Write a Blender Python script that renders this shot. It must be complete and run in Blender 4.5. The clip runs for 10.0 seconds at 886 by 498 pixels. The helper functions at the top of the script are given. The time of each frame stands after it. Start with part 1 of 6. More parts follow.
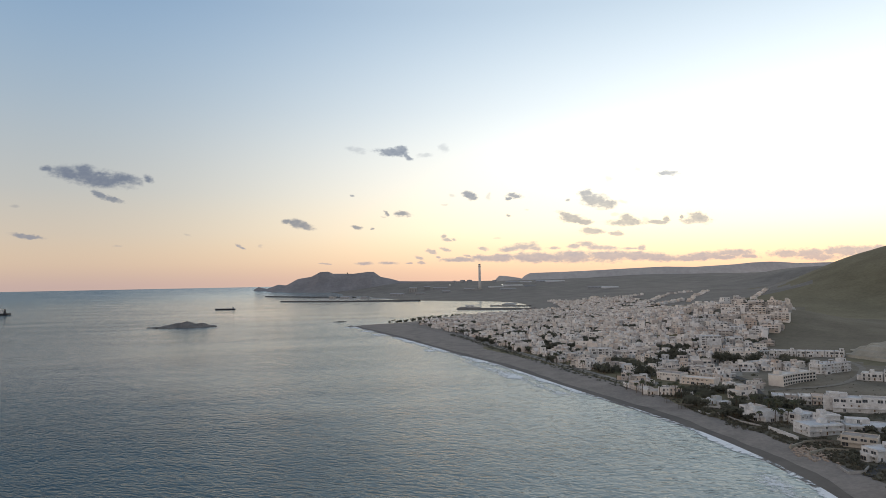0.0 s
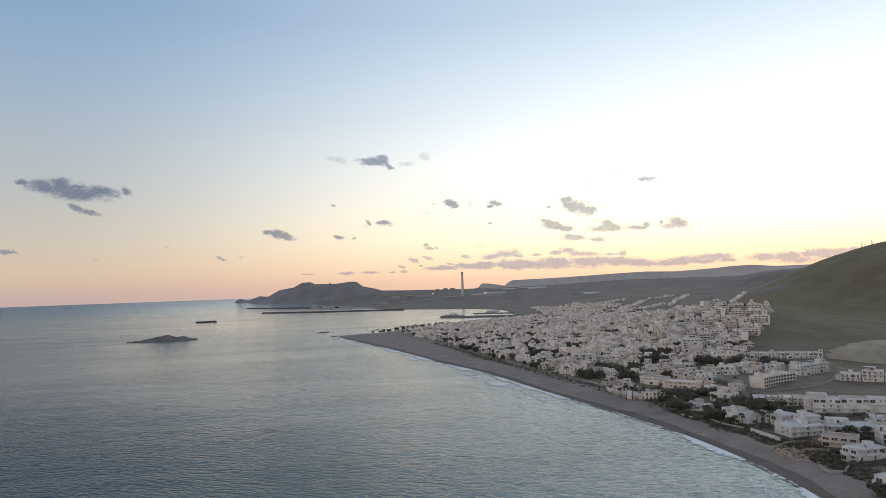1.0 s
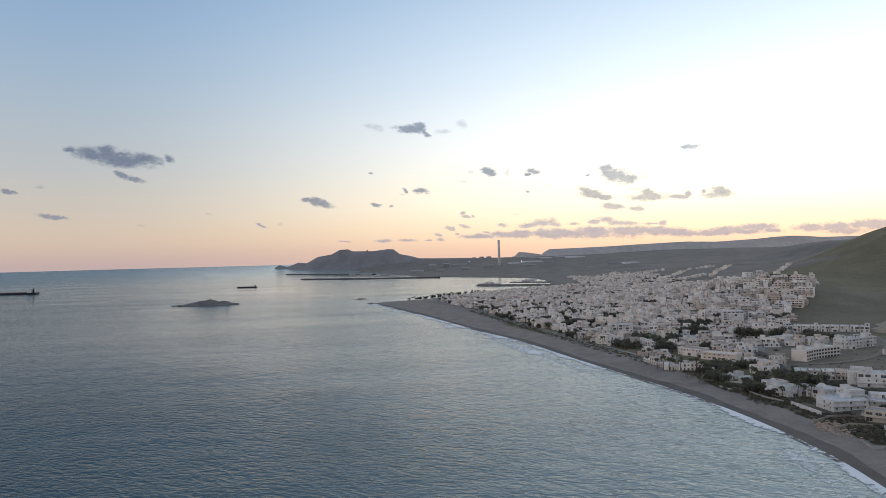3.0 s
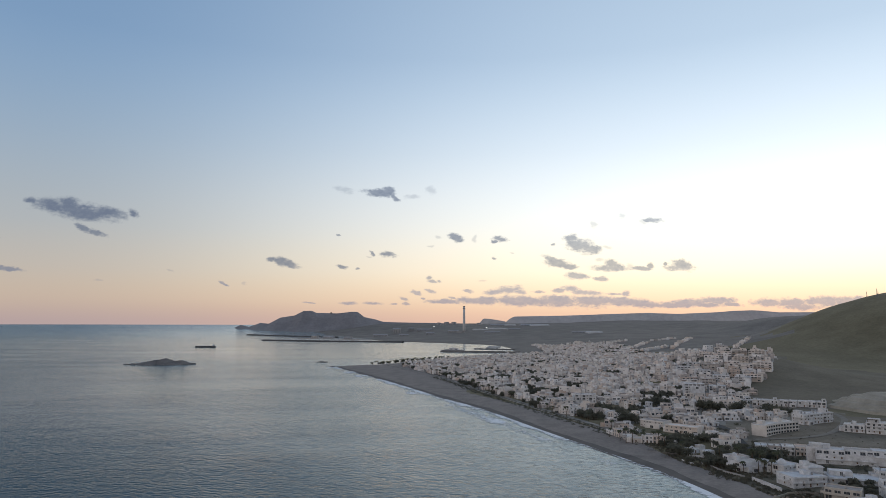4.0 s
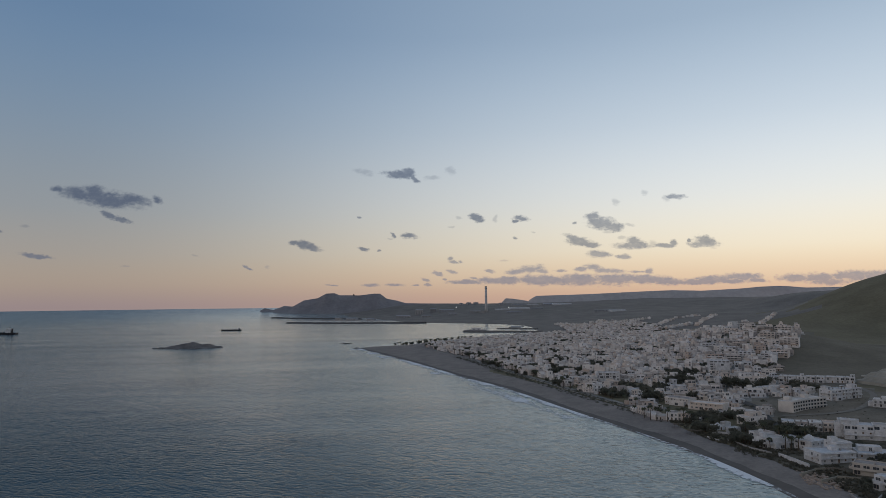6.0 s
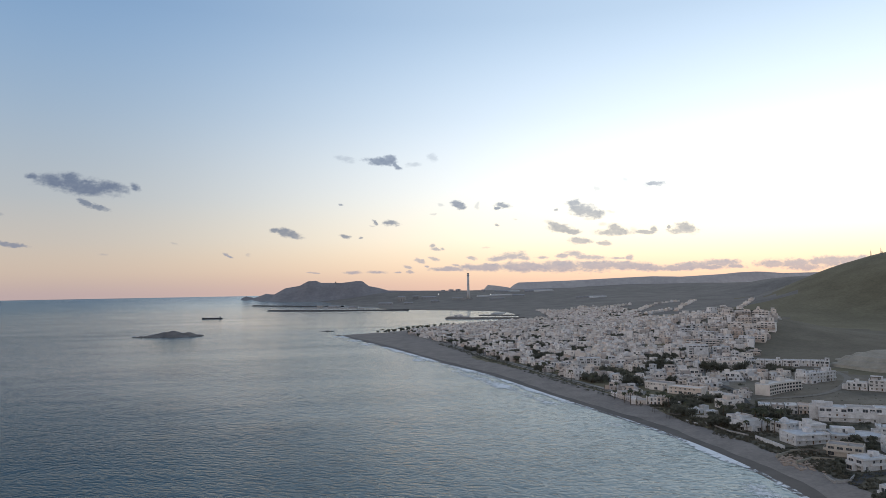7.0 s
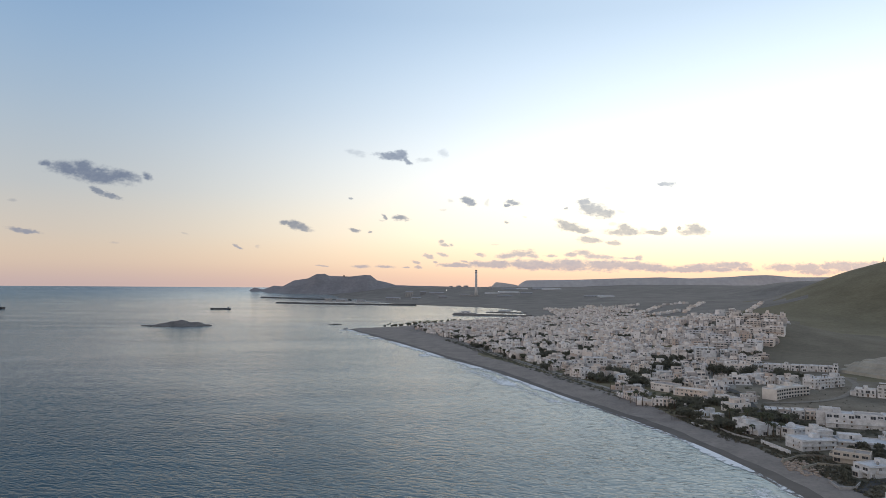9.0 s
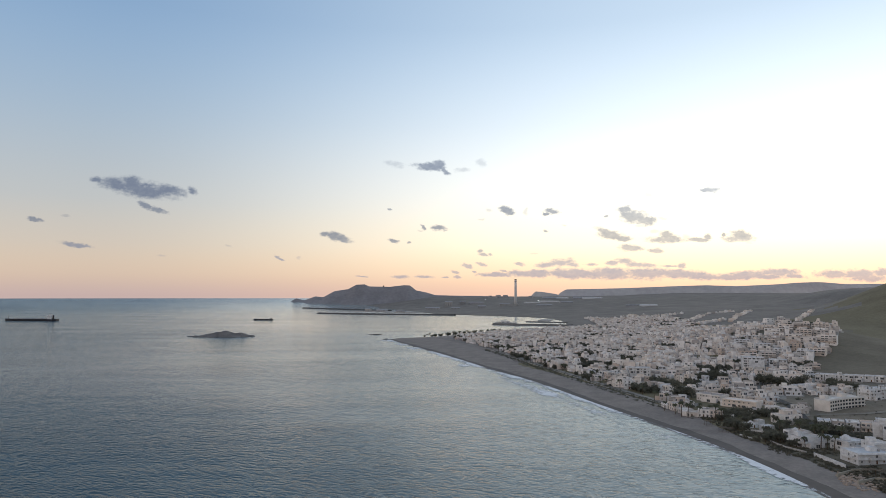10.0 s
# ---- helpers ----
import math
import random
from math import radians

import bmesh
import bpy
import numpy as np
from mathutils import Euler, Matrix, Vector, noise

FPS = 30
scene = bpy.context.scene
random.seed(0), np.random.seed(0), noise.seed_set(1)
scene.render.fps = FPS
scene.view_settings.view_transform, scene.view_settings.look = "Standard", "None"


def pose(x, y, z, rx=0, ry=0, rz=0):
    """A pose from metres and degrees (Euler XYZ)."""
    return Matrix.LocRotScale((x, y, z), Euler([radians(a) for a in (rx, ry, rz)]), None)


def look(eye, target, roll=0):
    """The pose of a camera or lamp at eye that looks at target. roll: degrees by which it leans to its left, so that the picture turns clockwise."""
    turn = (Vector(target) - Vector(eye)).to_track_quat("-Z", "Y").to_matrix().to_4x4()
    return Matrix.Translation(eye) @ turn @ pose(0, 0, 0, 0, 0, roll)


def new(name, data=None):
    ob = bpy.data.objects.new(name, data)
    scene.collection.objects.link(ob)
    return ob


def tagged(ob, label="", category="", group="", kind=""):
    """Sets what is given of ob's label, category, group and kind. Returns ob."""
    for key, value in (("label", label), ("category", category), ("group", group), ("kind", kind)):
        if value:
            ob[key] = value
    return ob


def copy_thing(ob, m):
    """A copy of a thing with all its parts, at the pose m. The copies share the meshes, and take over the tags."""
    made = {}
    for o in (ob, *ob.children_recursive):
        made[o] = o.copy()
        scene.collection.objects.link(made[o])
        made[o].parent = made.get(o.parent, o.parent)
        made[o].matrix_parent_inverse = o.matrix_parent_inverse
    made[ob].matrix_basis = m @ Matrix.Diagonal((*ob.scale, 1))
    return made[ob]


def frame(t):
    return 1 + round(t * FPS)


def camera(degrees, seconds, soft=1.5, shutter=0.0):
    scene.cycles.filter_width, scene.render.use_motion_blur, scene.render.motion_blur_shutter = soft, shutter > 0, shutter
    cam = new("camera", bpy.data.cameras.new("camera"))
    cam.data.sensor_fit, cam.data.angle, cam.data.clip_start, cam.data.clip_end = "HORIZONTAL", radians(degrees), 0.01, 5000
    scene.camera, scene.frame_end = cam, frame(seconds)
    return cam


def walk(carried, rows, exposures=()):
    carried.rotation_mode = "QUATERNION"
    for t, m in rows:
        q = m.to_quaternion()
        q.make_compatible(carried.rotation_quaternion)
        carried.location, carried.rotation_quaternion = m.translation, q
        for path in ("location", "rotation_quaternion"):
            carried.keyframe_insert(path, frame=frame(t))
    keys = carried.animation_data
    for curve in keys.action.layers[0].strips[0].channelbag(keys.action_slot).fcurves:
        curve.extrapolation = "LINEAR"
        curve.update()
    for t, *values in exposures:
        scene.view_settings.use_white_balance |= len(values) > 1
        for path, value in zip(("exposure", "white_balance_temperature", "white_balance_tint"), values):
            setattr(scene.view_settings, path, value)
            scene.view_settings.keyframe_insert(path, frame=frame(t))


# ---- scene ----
EYE = 85.0
cam = camera(67.63, 10.0, soft=0.85)
TURNS = [
    (0, 92.71, 1.01, 1.27), (0.2, 93.51, 1.43, 1.07), (0.5, 93.87, 2.32, 0.93), (0.7, 93.76, 2.56, 0.59), (1, 93.40, 1.98, -0.21), (1.2, 93.43, 1.97, -0.27),
    (1.5, 92.99, 1.00, 0.18), (1.8, 92.34, 0.44, 0.68), (2, 91.79, 0.38, 1.24), (2.2, 91.27, 0.91, 1.59), (3.3, 90.73, 1.39, 3.09), (3.5, 92.85, 1.61, 2.66),
    (3.7, 94.01, 0.69, 1.93), (3.8, 95.14, 0.32, 0.89), (3.9, 95.84, 0.14, 0.36), (4, 96.30, -0.22, -0.09), (4.2, 96.48, 0.12, -0.02), (4.5, 96.51, 1.00, 0.85), (5, 96.72, 1.23, 2.02), (5.5, 95.56, 1.31, 2.64),
    (5.7, 95.21, 0.85, 2.54), (6.8, 93.45, 1.12, 0.22), (7, 93.50, 0.93, 0.28), (7.5, 93.35, 0.65, 0.04), (8, 93.27, 0.58, -0.34), (8.5, 93.06, -0.22, -0.37),
    (8.7, 92.99, 0.0, -0.20), (9, 93.15, -0.47, 0.96), (9.2, 93.15, -0.2, 1.72), (9.5, 93.77, 0.10, 3.11), (10, 93.98, -0.07, 4.35),
]
walk(cam, [(t, pose(0, 0, EYE, rx, ry, rz)) for t, rx, ry, rz in TURNS],
     [(0, 0.0, 7050, 10), (1, 0.0, 6950, 10), (2, 0.0, 6700, 10), (3.6, 0.0, 6550, 10), (3.95, -0.12, 6500, 10), (4.2, -0.6, 6450, 10), (4.6, -0.8, 6450, 10),
      (5.7, -0.87, 6300, 10), (6.8, -0.2, 6350, 10), (7.3, 0.0, 6400, 10), (8.5, 0.04, 6550, 10), (10, 0.04, 6700, 10)])

# ---- light: dusk sky, the sun just under the ridge to the west ----
SUN_AZ = radians(52)
world = bpy.data.worlds.new("dusk_sky")
scene.world = world
world.use_nodes = True
wt = world.node_tree
wt.nodes.clear()


def wmath(op, a, b=None, c=None, clamp=False):
    n = wt.nodes.new("ShaderNodeMath")
    n.operation = op
    n.use_clamp = clamp
    for i, v in enumerate((a, b, c)):
        if v is None:
            continue
        if isinstance(v, (int, float)):
            n.inputs[i].default_value = v
        else:
            wt.links.new(v, n.inputs[i])
    return n.outputs[0]


def wvec(op, a, b=None, c=None):
    n = wt.nodes.new("ShaderNodeVectorMath")
    n.operation = op
    for i, v in enumerate((a, b, c)):
        if v is None:
            continue
        if isinstance(v, tuple):
            n.inputs[i].default_value = v
        else:
            wt.links.new(v, n.inputs[i])
    return n


def wramp(fac, stops):
    n = wt.nodes.new("ShaderNodeValToRGB")
    n.color_ramp.interpolation = "B_SPLINE"
    el = n.color_ramp.elements
    while len(el) < len(stops):
        el.new(0.5)
    for e, (p, c) in zip(el, stops):
        e.position, e.color = p, (*c, 1)
    wt.links.new(fac, n.inputs[0])
    return n.outputs[0]


def wmix(fac, a, b, blend="MIX"):
    n = wt.nodes.new("ShaderNodeMix")
    n.data_type, n.blend_type = "RGBA", blend
    for sock, v in ((n.inputs[0], fac), (n.inputs[6], a), (n.inputs[7], b)):
        if isinstance(v, (int, float)):
            sock.default_value = v
        elif isinstance(v, tuple):
            sock.default_value = (*v, 1)
        else:
            wt.links.new(v, sock)
    return n.outputs[2]


heading = wt.nodes.new("ShaderNodeTexCoord").outputs["Generated"]
sep = wt.nodes.new("ShaderNodeSeparateXYZ")
wt.links.new(heading, sep.inputs[0])
dir_x, dir_y, dir_z = sep.outputs
height = wmath("MAXIMUM", dir_z, 0.0)
# away from the sunset: rose at the horizon, pale, then blue
SKY_GAIN = 2.0
away = wramp(height, [(0.0, (0.258, 0.198, 0.203)), (0.03, (0.342, 0.268, 0.205)), (0.07, (0.31, 0.28, 0.245)), (0.13, (0.255, 0.27, 0.275)),
                      (0.25, (0.180, 0.242, 0.312)), (0.38, (0.116, 0.195, 0.310)), (0.7, (0.075, 0.130, 0.225)), (1.0, (0.070, 0.118, 0.205))])
# towards the sunset: amber, pale yellow, white glare
toward = wramp(height, [(0.0, (0.55, 0.335, 0.235)), (0.03, (0.71, 0.495, 0.315)), (0.075, (0.85, 0.74, 0.53)), (0.15, (0.75, 0.76, 0.73)),
                        (0.25, (0.53, 0.60, 0.66)), (0.38, (0.31, 0.40, 0.50)), (0.7, (0.17, 0.235, 0.33)), (1.0, (0.075, 0.122, 0.21))])
# opposite the sunset, out of view: rose evening band, raised to light camera-facing walls
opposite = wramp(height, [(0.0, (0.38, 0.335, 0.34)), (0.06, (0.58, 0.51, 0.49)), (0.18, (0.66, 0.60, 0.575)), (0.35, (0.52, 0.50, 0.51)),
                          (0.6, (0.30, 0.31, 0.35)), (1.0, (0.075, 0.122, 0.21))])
flat = wvec("NORMALIZE", wvec("MULTIPLY", heading, (1, 1, 0)).outputs[0]).outputs[0]
facing = wvec("DOT_PRODUCT", flat, (math.sin(SUN_AZ), math.cos(SUN_AZ), 0)).outputs["Value"]


def swing(a, b):
    n = wt.nodes.new("ShaderNodeMapRange")
    n.interpolation_type = "SMOOTHSTEP"
    wt.links.new(facing, n.inputs[0])
    n.inputs[1].default_value, n.inputs[2].default_value = a, b
    return n.outputs[0]


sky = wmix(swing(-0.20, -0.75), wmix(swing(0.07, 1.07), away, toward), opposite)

# small dusk clouds, as (across, up, half width, half height, lean in degrees) in tangents from due ahead
MAIN = [(-0.5548, 0.1674, 0.0636, 0.0134, -9), (-0.5977, 0.1749, 0.0311, 0.0108, -10), (-0.5465, 0.1600, 0.0381, 0.0089, -6), (-0.5087, 0.1651, 0.0300, 0.0080, -15), (-0.5724, 0.1804, 0.0200, 0.0081, -2),
        (-0.6288, 0.1821, 0.0119, 0.0054, -7), (-0.4727, 0.1631, 0.0091, 0.0053, -33)]
PUFF = [(-0.5478, 0.1404, 0.0128, 0.0044, -23), (-0.5296, 0.1337, 0.0155, 0.0044, -17), (-0.7296, 0.1197, 0.0138, 0.0036, -9), (-0.6625, 0.0789, 0.0237, 0.0035, -8), (-0.3312, 0.0565, 0.0080, 0.0022, -26),
        (-0.2601, 0.0937, 0.0061, 0.0035, -2), (-0.2453, 0.0907, 0.0097, 0.0061, -11), (-0.2295, 0.0868, 0.0149, 0.0052, -17), (-0.1059, 0.1034, 0.0052, 0.0026, -41), (-0.0817, 0.1019, 0.0130, 0.0043, -7),
        (-0.1521, 0.0822, 0.0087, 0.0026, -9), (-0.0973, 0.1967, 0.0244, 0.0062, -8), (-0.0833, 0.1998, 0.0105, 0.0071, -2), (-0.0739, 0.1889, 0.0079, 0.0044, -32), (0.0205, 0.1276, 0.0129, 0.0061, -24),
        (0.0889, 0.1265, 0.0128, 0.0043, -8), (0.0802, 0.1224, 0.0051, 0.0026, 19)]
RIGHT = [(0.1976, 0.1277, 0.0109, 0.0060, -6), (0.2089, 0.1170, 0.0227, 0.0094, -6), (0.2238, 0.1115, 0.0176, 0.0069, -8), (0.1658, 0.0960, 0.0143, 0.0043, -15), (0.1756, 0.0897, 0.0193, 0.0068, -8),
         (0.1923, 0.0850, 0.0151, 0.0043, -5), (0.2034, 0.0702, 0.0184, 0.0051, -4), (0.2400, 0.0650, 0.0117, 0.0034, -5), (0.2580, 0.0892, 0.0125, 0.0068, -4), (0.2543, 0.0825, 0.0275, 0.0051, -2),
         (0.3035, 0.0820, 0.0158, 0.0034, -2), (0.3162, 0.0859, 0.0058, 0.0042, -16), (0.3645, 0.0871, 0.0180, 0.0076, -11), (0.3526, 0.0823, 0.0166, 0.0042, -1), (0.3389, 0.0887, 0.0033, 0.0034, -1),
         (0.3228, 0.1558, 0.0142, 0.0039, -1)]
SCRAP = [(-0.1576, 0.1310, 0.0035, 0.0017, -2), (-0.1279, 0.0798, 0.0035, 0.0015, -2), (-0.0198, 0.0658, 0.0051, 0.0034, -1), (-0.0147, 0.0614, 0.0068, 0.0026, -1), (-0.0045, 0.0620, 0.0043, 0.0026, -1),
         (-0.0194, 0.0470, 0.0094, 0.0026, -15), (-0.0400, 0.0441, 0.0086, 0.0030, -13), (-0.0573, 0.0342, 0.0077, 0.0026, -23), (-0.0540, 0.0273, 0.0060, 0.0017, -1), (-0.0274, 0.0352, 0.0034, 0.0017, -21),
         (0.0403, 0.0472, 0.0093, 0.0026, -9), (0.0793, 0.0966, 0.0034, 0.0017, -22), (0.1701, 0.1181, 0.0034, 0.0017, -2)]
VEIL = [(-0.6806, 0.1255, 0.0082, 0.0022, -2), (-0.5190, 0.0612, 0.0071, 0.0019, -1), (-0.4116, 0.0759, 0.0062, 0.0019, -11), (-0.2996, 0.0566, 0.0053, 0.0026, -1), (-0.1103, 0.0975, 0.0052, 0.0017, -2),
        (-0.1515, 0.2011, 0.0149, 0.0053, -8), (-0.0172, 0.2003, 0.0070, 0.0070, 59), (-0.0470, 0.1907, 0.0121, 0.0035, 3), (-0.0070, 0.1284, 0.0069, 0.0026, -7), (-0.0177, 0.1148, 0.0052, 0.0017, -2),
        (0.0496, 0.1259, 0.0043, 0.0061, -2), (0.0620, 0.0620, 0.0093, 0.0015, -1), (0.1060, 0.1045, 0.0042, 0.0015, -2), (0.2184, 0.1039, 0.0067, 0.0021, -2), (0.2517, 0.1141, 0.0075, 0.0019, -10),
        (0.2398, 0.0948, 0.0067, 0.0030, -2), (0.2846, 0.0859, 0.0066, 0.0051, -22), (0.2299, 0.1491, 0.0067, 0.0052, -33), (0.2752, 0.1624, 0.0059, 0.0043, -22), (0.3075, 0.1536, 0.0059, 0.0052, -2)]
BAND = [(0.0041, 0.0310, 0.0289, 0.0038, -1), (0.0576, 0.0323, 0.0389, 0.0068, -1), (0.1168, 0.0325, 0.0462, 0.0085, -0), (0.1756, 0.0319, 0.0502, 0.0093, -1), (0.2300, 0.0314, 0.0433, 0.0093, -0),
        (0.2716, 0.0313, 0.0398, 0.0076, -1), (0.3088, 0.0278, 0.0330, 0.0059, -1), (0.3476, 0.0269, 0.0346, 0.0050, -1), (0.3725, 0.0304, 0.0346, 0.0059, 1), (0.4163, 0.0335, 0.0344, 0.0059, -1),
        (0.3970, 0.0273, 0.0328, 0.0042, -1), (0.4381, 0.0280, 0.0179, 0.0033, -6)]
EAST = [(0.4939, 0.0308, 0.0293, 0.0075, -1), (0.5281, 0.0316, 0.0373, 0.0075, -1), (0.5422, 0.0254, 0.0340, 0.0067, -1), (0.5752, 0.0329, 0.0420, 0.0092, 1), (0.6156, 0.0327, 0.0418, 0.0091, -1),
        (0.6678, 0.0314, 0.0479, 0.0083, -1), (0.7278, 0.0307, 0.0477, 0.0074, -1)]
HEAP = [(0.1005, 0.0491, 0.0203, 0.0060, 3), (0.0809, 0.0453, 0.0186, 0.0043, 7), (0.1181, 0.0452, 0.0118, 0.0042, -12), (0.1451, 0.0462, 0.0101, 0.0025, -1), (0.1940, 0.0501, 0.0151, 0.0051, -6),
        (0.2173, 0.0453, 0.0233, 0.0042, -4), (0.1763, 0.0480, 0.0134, 0.0034, 4), (0.2614, 0.0433, 0.0141, 0.0021, -1), (0.2789, 0.0437, 0.0075, 0.0051, -1), (0.0153, 0.0359, 0.0076, 0.0019, -6),
        (-0.2021, 0.0283, 0.0095, 0.0015, -1), (-0.1416, 0.0277, 0.0146, 0.0026, -1), (-0.1063, 0.0277, 0.0146, 0.0026, -1), (-0.0729, 0.0269, 0.0060, 0.0015, -1)]
ahead = wmath("MAXIMUM", dir_y, 0.05)
comb = wt.nodes.new("ShaderNodeCombineXYZ")
wt.links.new(wmath("DIVIDE", dir_x, ahead), comb.inputs[0])
wt.links.new(wmath("DIVIDE", dir_z, ahead), comb.inputs[1])
plane = comb.outputs[0]


def cloud_noise(scale_x, scale_y, scale, detail, colour=False):
    n = wt.nodes.new("ShaderNodeTexNoise")
    n.inputs["Scale"].default_value, n.inputs["Detail"].default_value, n.inputs["Roughness"].default_value = scale, detail, 0.62
    wt.links.new(wvec("MULTIPLY", plane, (scale_x, scale_y, 1)).outputs[0], n.inputs["Vector"])
    return n.outputs["Color" if colour else "Fac"]


# billows: the outlines are pushed about by noise, more across than up
stir = wvec("MULTIPLY", wvec("SUBTRACT", cloud_noise(1, 1.8, 55, 3, True), (0.5, 0.5, 0.5)).outputs[0], (0.014, 0.006, 0)).outputs[0]
plane_stirred = wvec("ADD", plane, stir).outputs[0]


def nearest(shapes, field):
    best = None
    for u, v, w, h, lean in shapes:
        n = wt.nodes.new("ShaderNodeMapping")
        n.vector_type = "TEXTURE"
        n.inputs["Location"].default_value, n.inputs["Rotation"].default_value, n.inputs["Scale"].default_value = (u, v, 0), (0, 0, radians(lean)), (w, h, 1)
        wt.links.new(field, n.inputs["Vector"])
        d = wvec("LENGTH", n.outputs[0]).outputs["Value"]
        best = d if best is None else wmath("MINIMUM", best, d)
    return best


rag = wmath("ADD", wmath("MULTIPLY", cloud_noise(0.8, 1.5, 60, 4), 0.6), wmath("MULTIPLY", cloud_noise(0.8, 1.2, 190, 3), 0.4))


def cover(shapes, field, reach, raggedness, thick, soft=0.55):
    d = wmath("SUBTRACT", reach, nearest(shapes, field))
    d = wmath("ADD", d, wmath("MULTIPLY", wmath("SUBTRACT", rag, 0.5), raggedness))
    n = wt.nodes.new("ShaderNodeMapRange")
    n.interpolation_type = "SMOOTHSTEP"
    wt.links.new(d, n.inputs[0])
    n.inputs[1].default_value, n.inputs[2].default_value = 0.0, soft
    return wmath("MULTIPLY", n.outputs[0], thick)


cloud = cover(MAIN, plane_stirred, 1.32, 1.9, 1.0, 1.0)
for layer in ((PUFF, 1.35, 2.4, 0.86, 0.8), (RIGHT, 1.35, 2.4, 0.74, 0.8), (SCRAP, 1.4, 2.8, 0.75, 1.0), (VEIL, 1.3, 2.4, 0.3, 1.0),
              (BAND, 1.2, 2.0, 0.88, 0.7), (EAST, 1.15, 2.0, 0.82, 0.7), (HEAP, 1.3, 2.4, 0.82, 0.9)):
    # each layer waits for the one before, which keeps the shader's working store small
    field = wvec("MULTIPLY_ADD", cloud, (1e-7, 1e-7, 0), plane_stirred).outputs[0]
    cloud = wmath("MAXIMUM", cloud, cover(layer[0], field, *layer[1:]))
cloud = wmath("MULTIPLY", cloud, wmath("GREATER_THAN", dir_y, 0.1))
# thicker in places
cloud = wmath("MULTIPLY", cloud, wmath("ADD", 0.62, wmath("MULTIPLY", rag, 0.7)), clamp=True)
# the low bank lets more of the glow through than the small clouds above it
low = wt.nodes.new("ShaderNodeMapRange")
wt.links.new(height, low.inputs[0])
low.inputs[1].default_value, low.inputs[2].default_value = 0.045, 0.085
grey = wmix(low.outputs[0], (0.31, 0.345, 0.47), (0.14, 0.16, 0.20))
sky = wmix(cloud, sky, wmix(1.0, wmix(1.0, sky, grey, "MULTIPLY"), (0.058, 0.070, 0.098), "ADD"))
back = wt.nodes.new("ShaderNodeBackground")
wt.links.new(sky, back.inputs[0])
back.inputs[1].default_value = SKY_GAIN
wt.links.new(back.outputs[0], wt.nodes.new("ShaderNodeOutputWorld").inputs[0])

sun_data = bpy.data.lights.new("sun", "SUN")
sun_data.energy, sun_data.angle, sun_data.color = 0.5, radians(25), (1.0, 0.80, 0.62)
sun = new("sun", sun_data)
sun.matrix_world = look((600 * math.sin(SUN_AZ), 600 * math.cos(SUN_AZ), 170), (0, 0, 0))


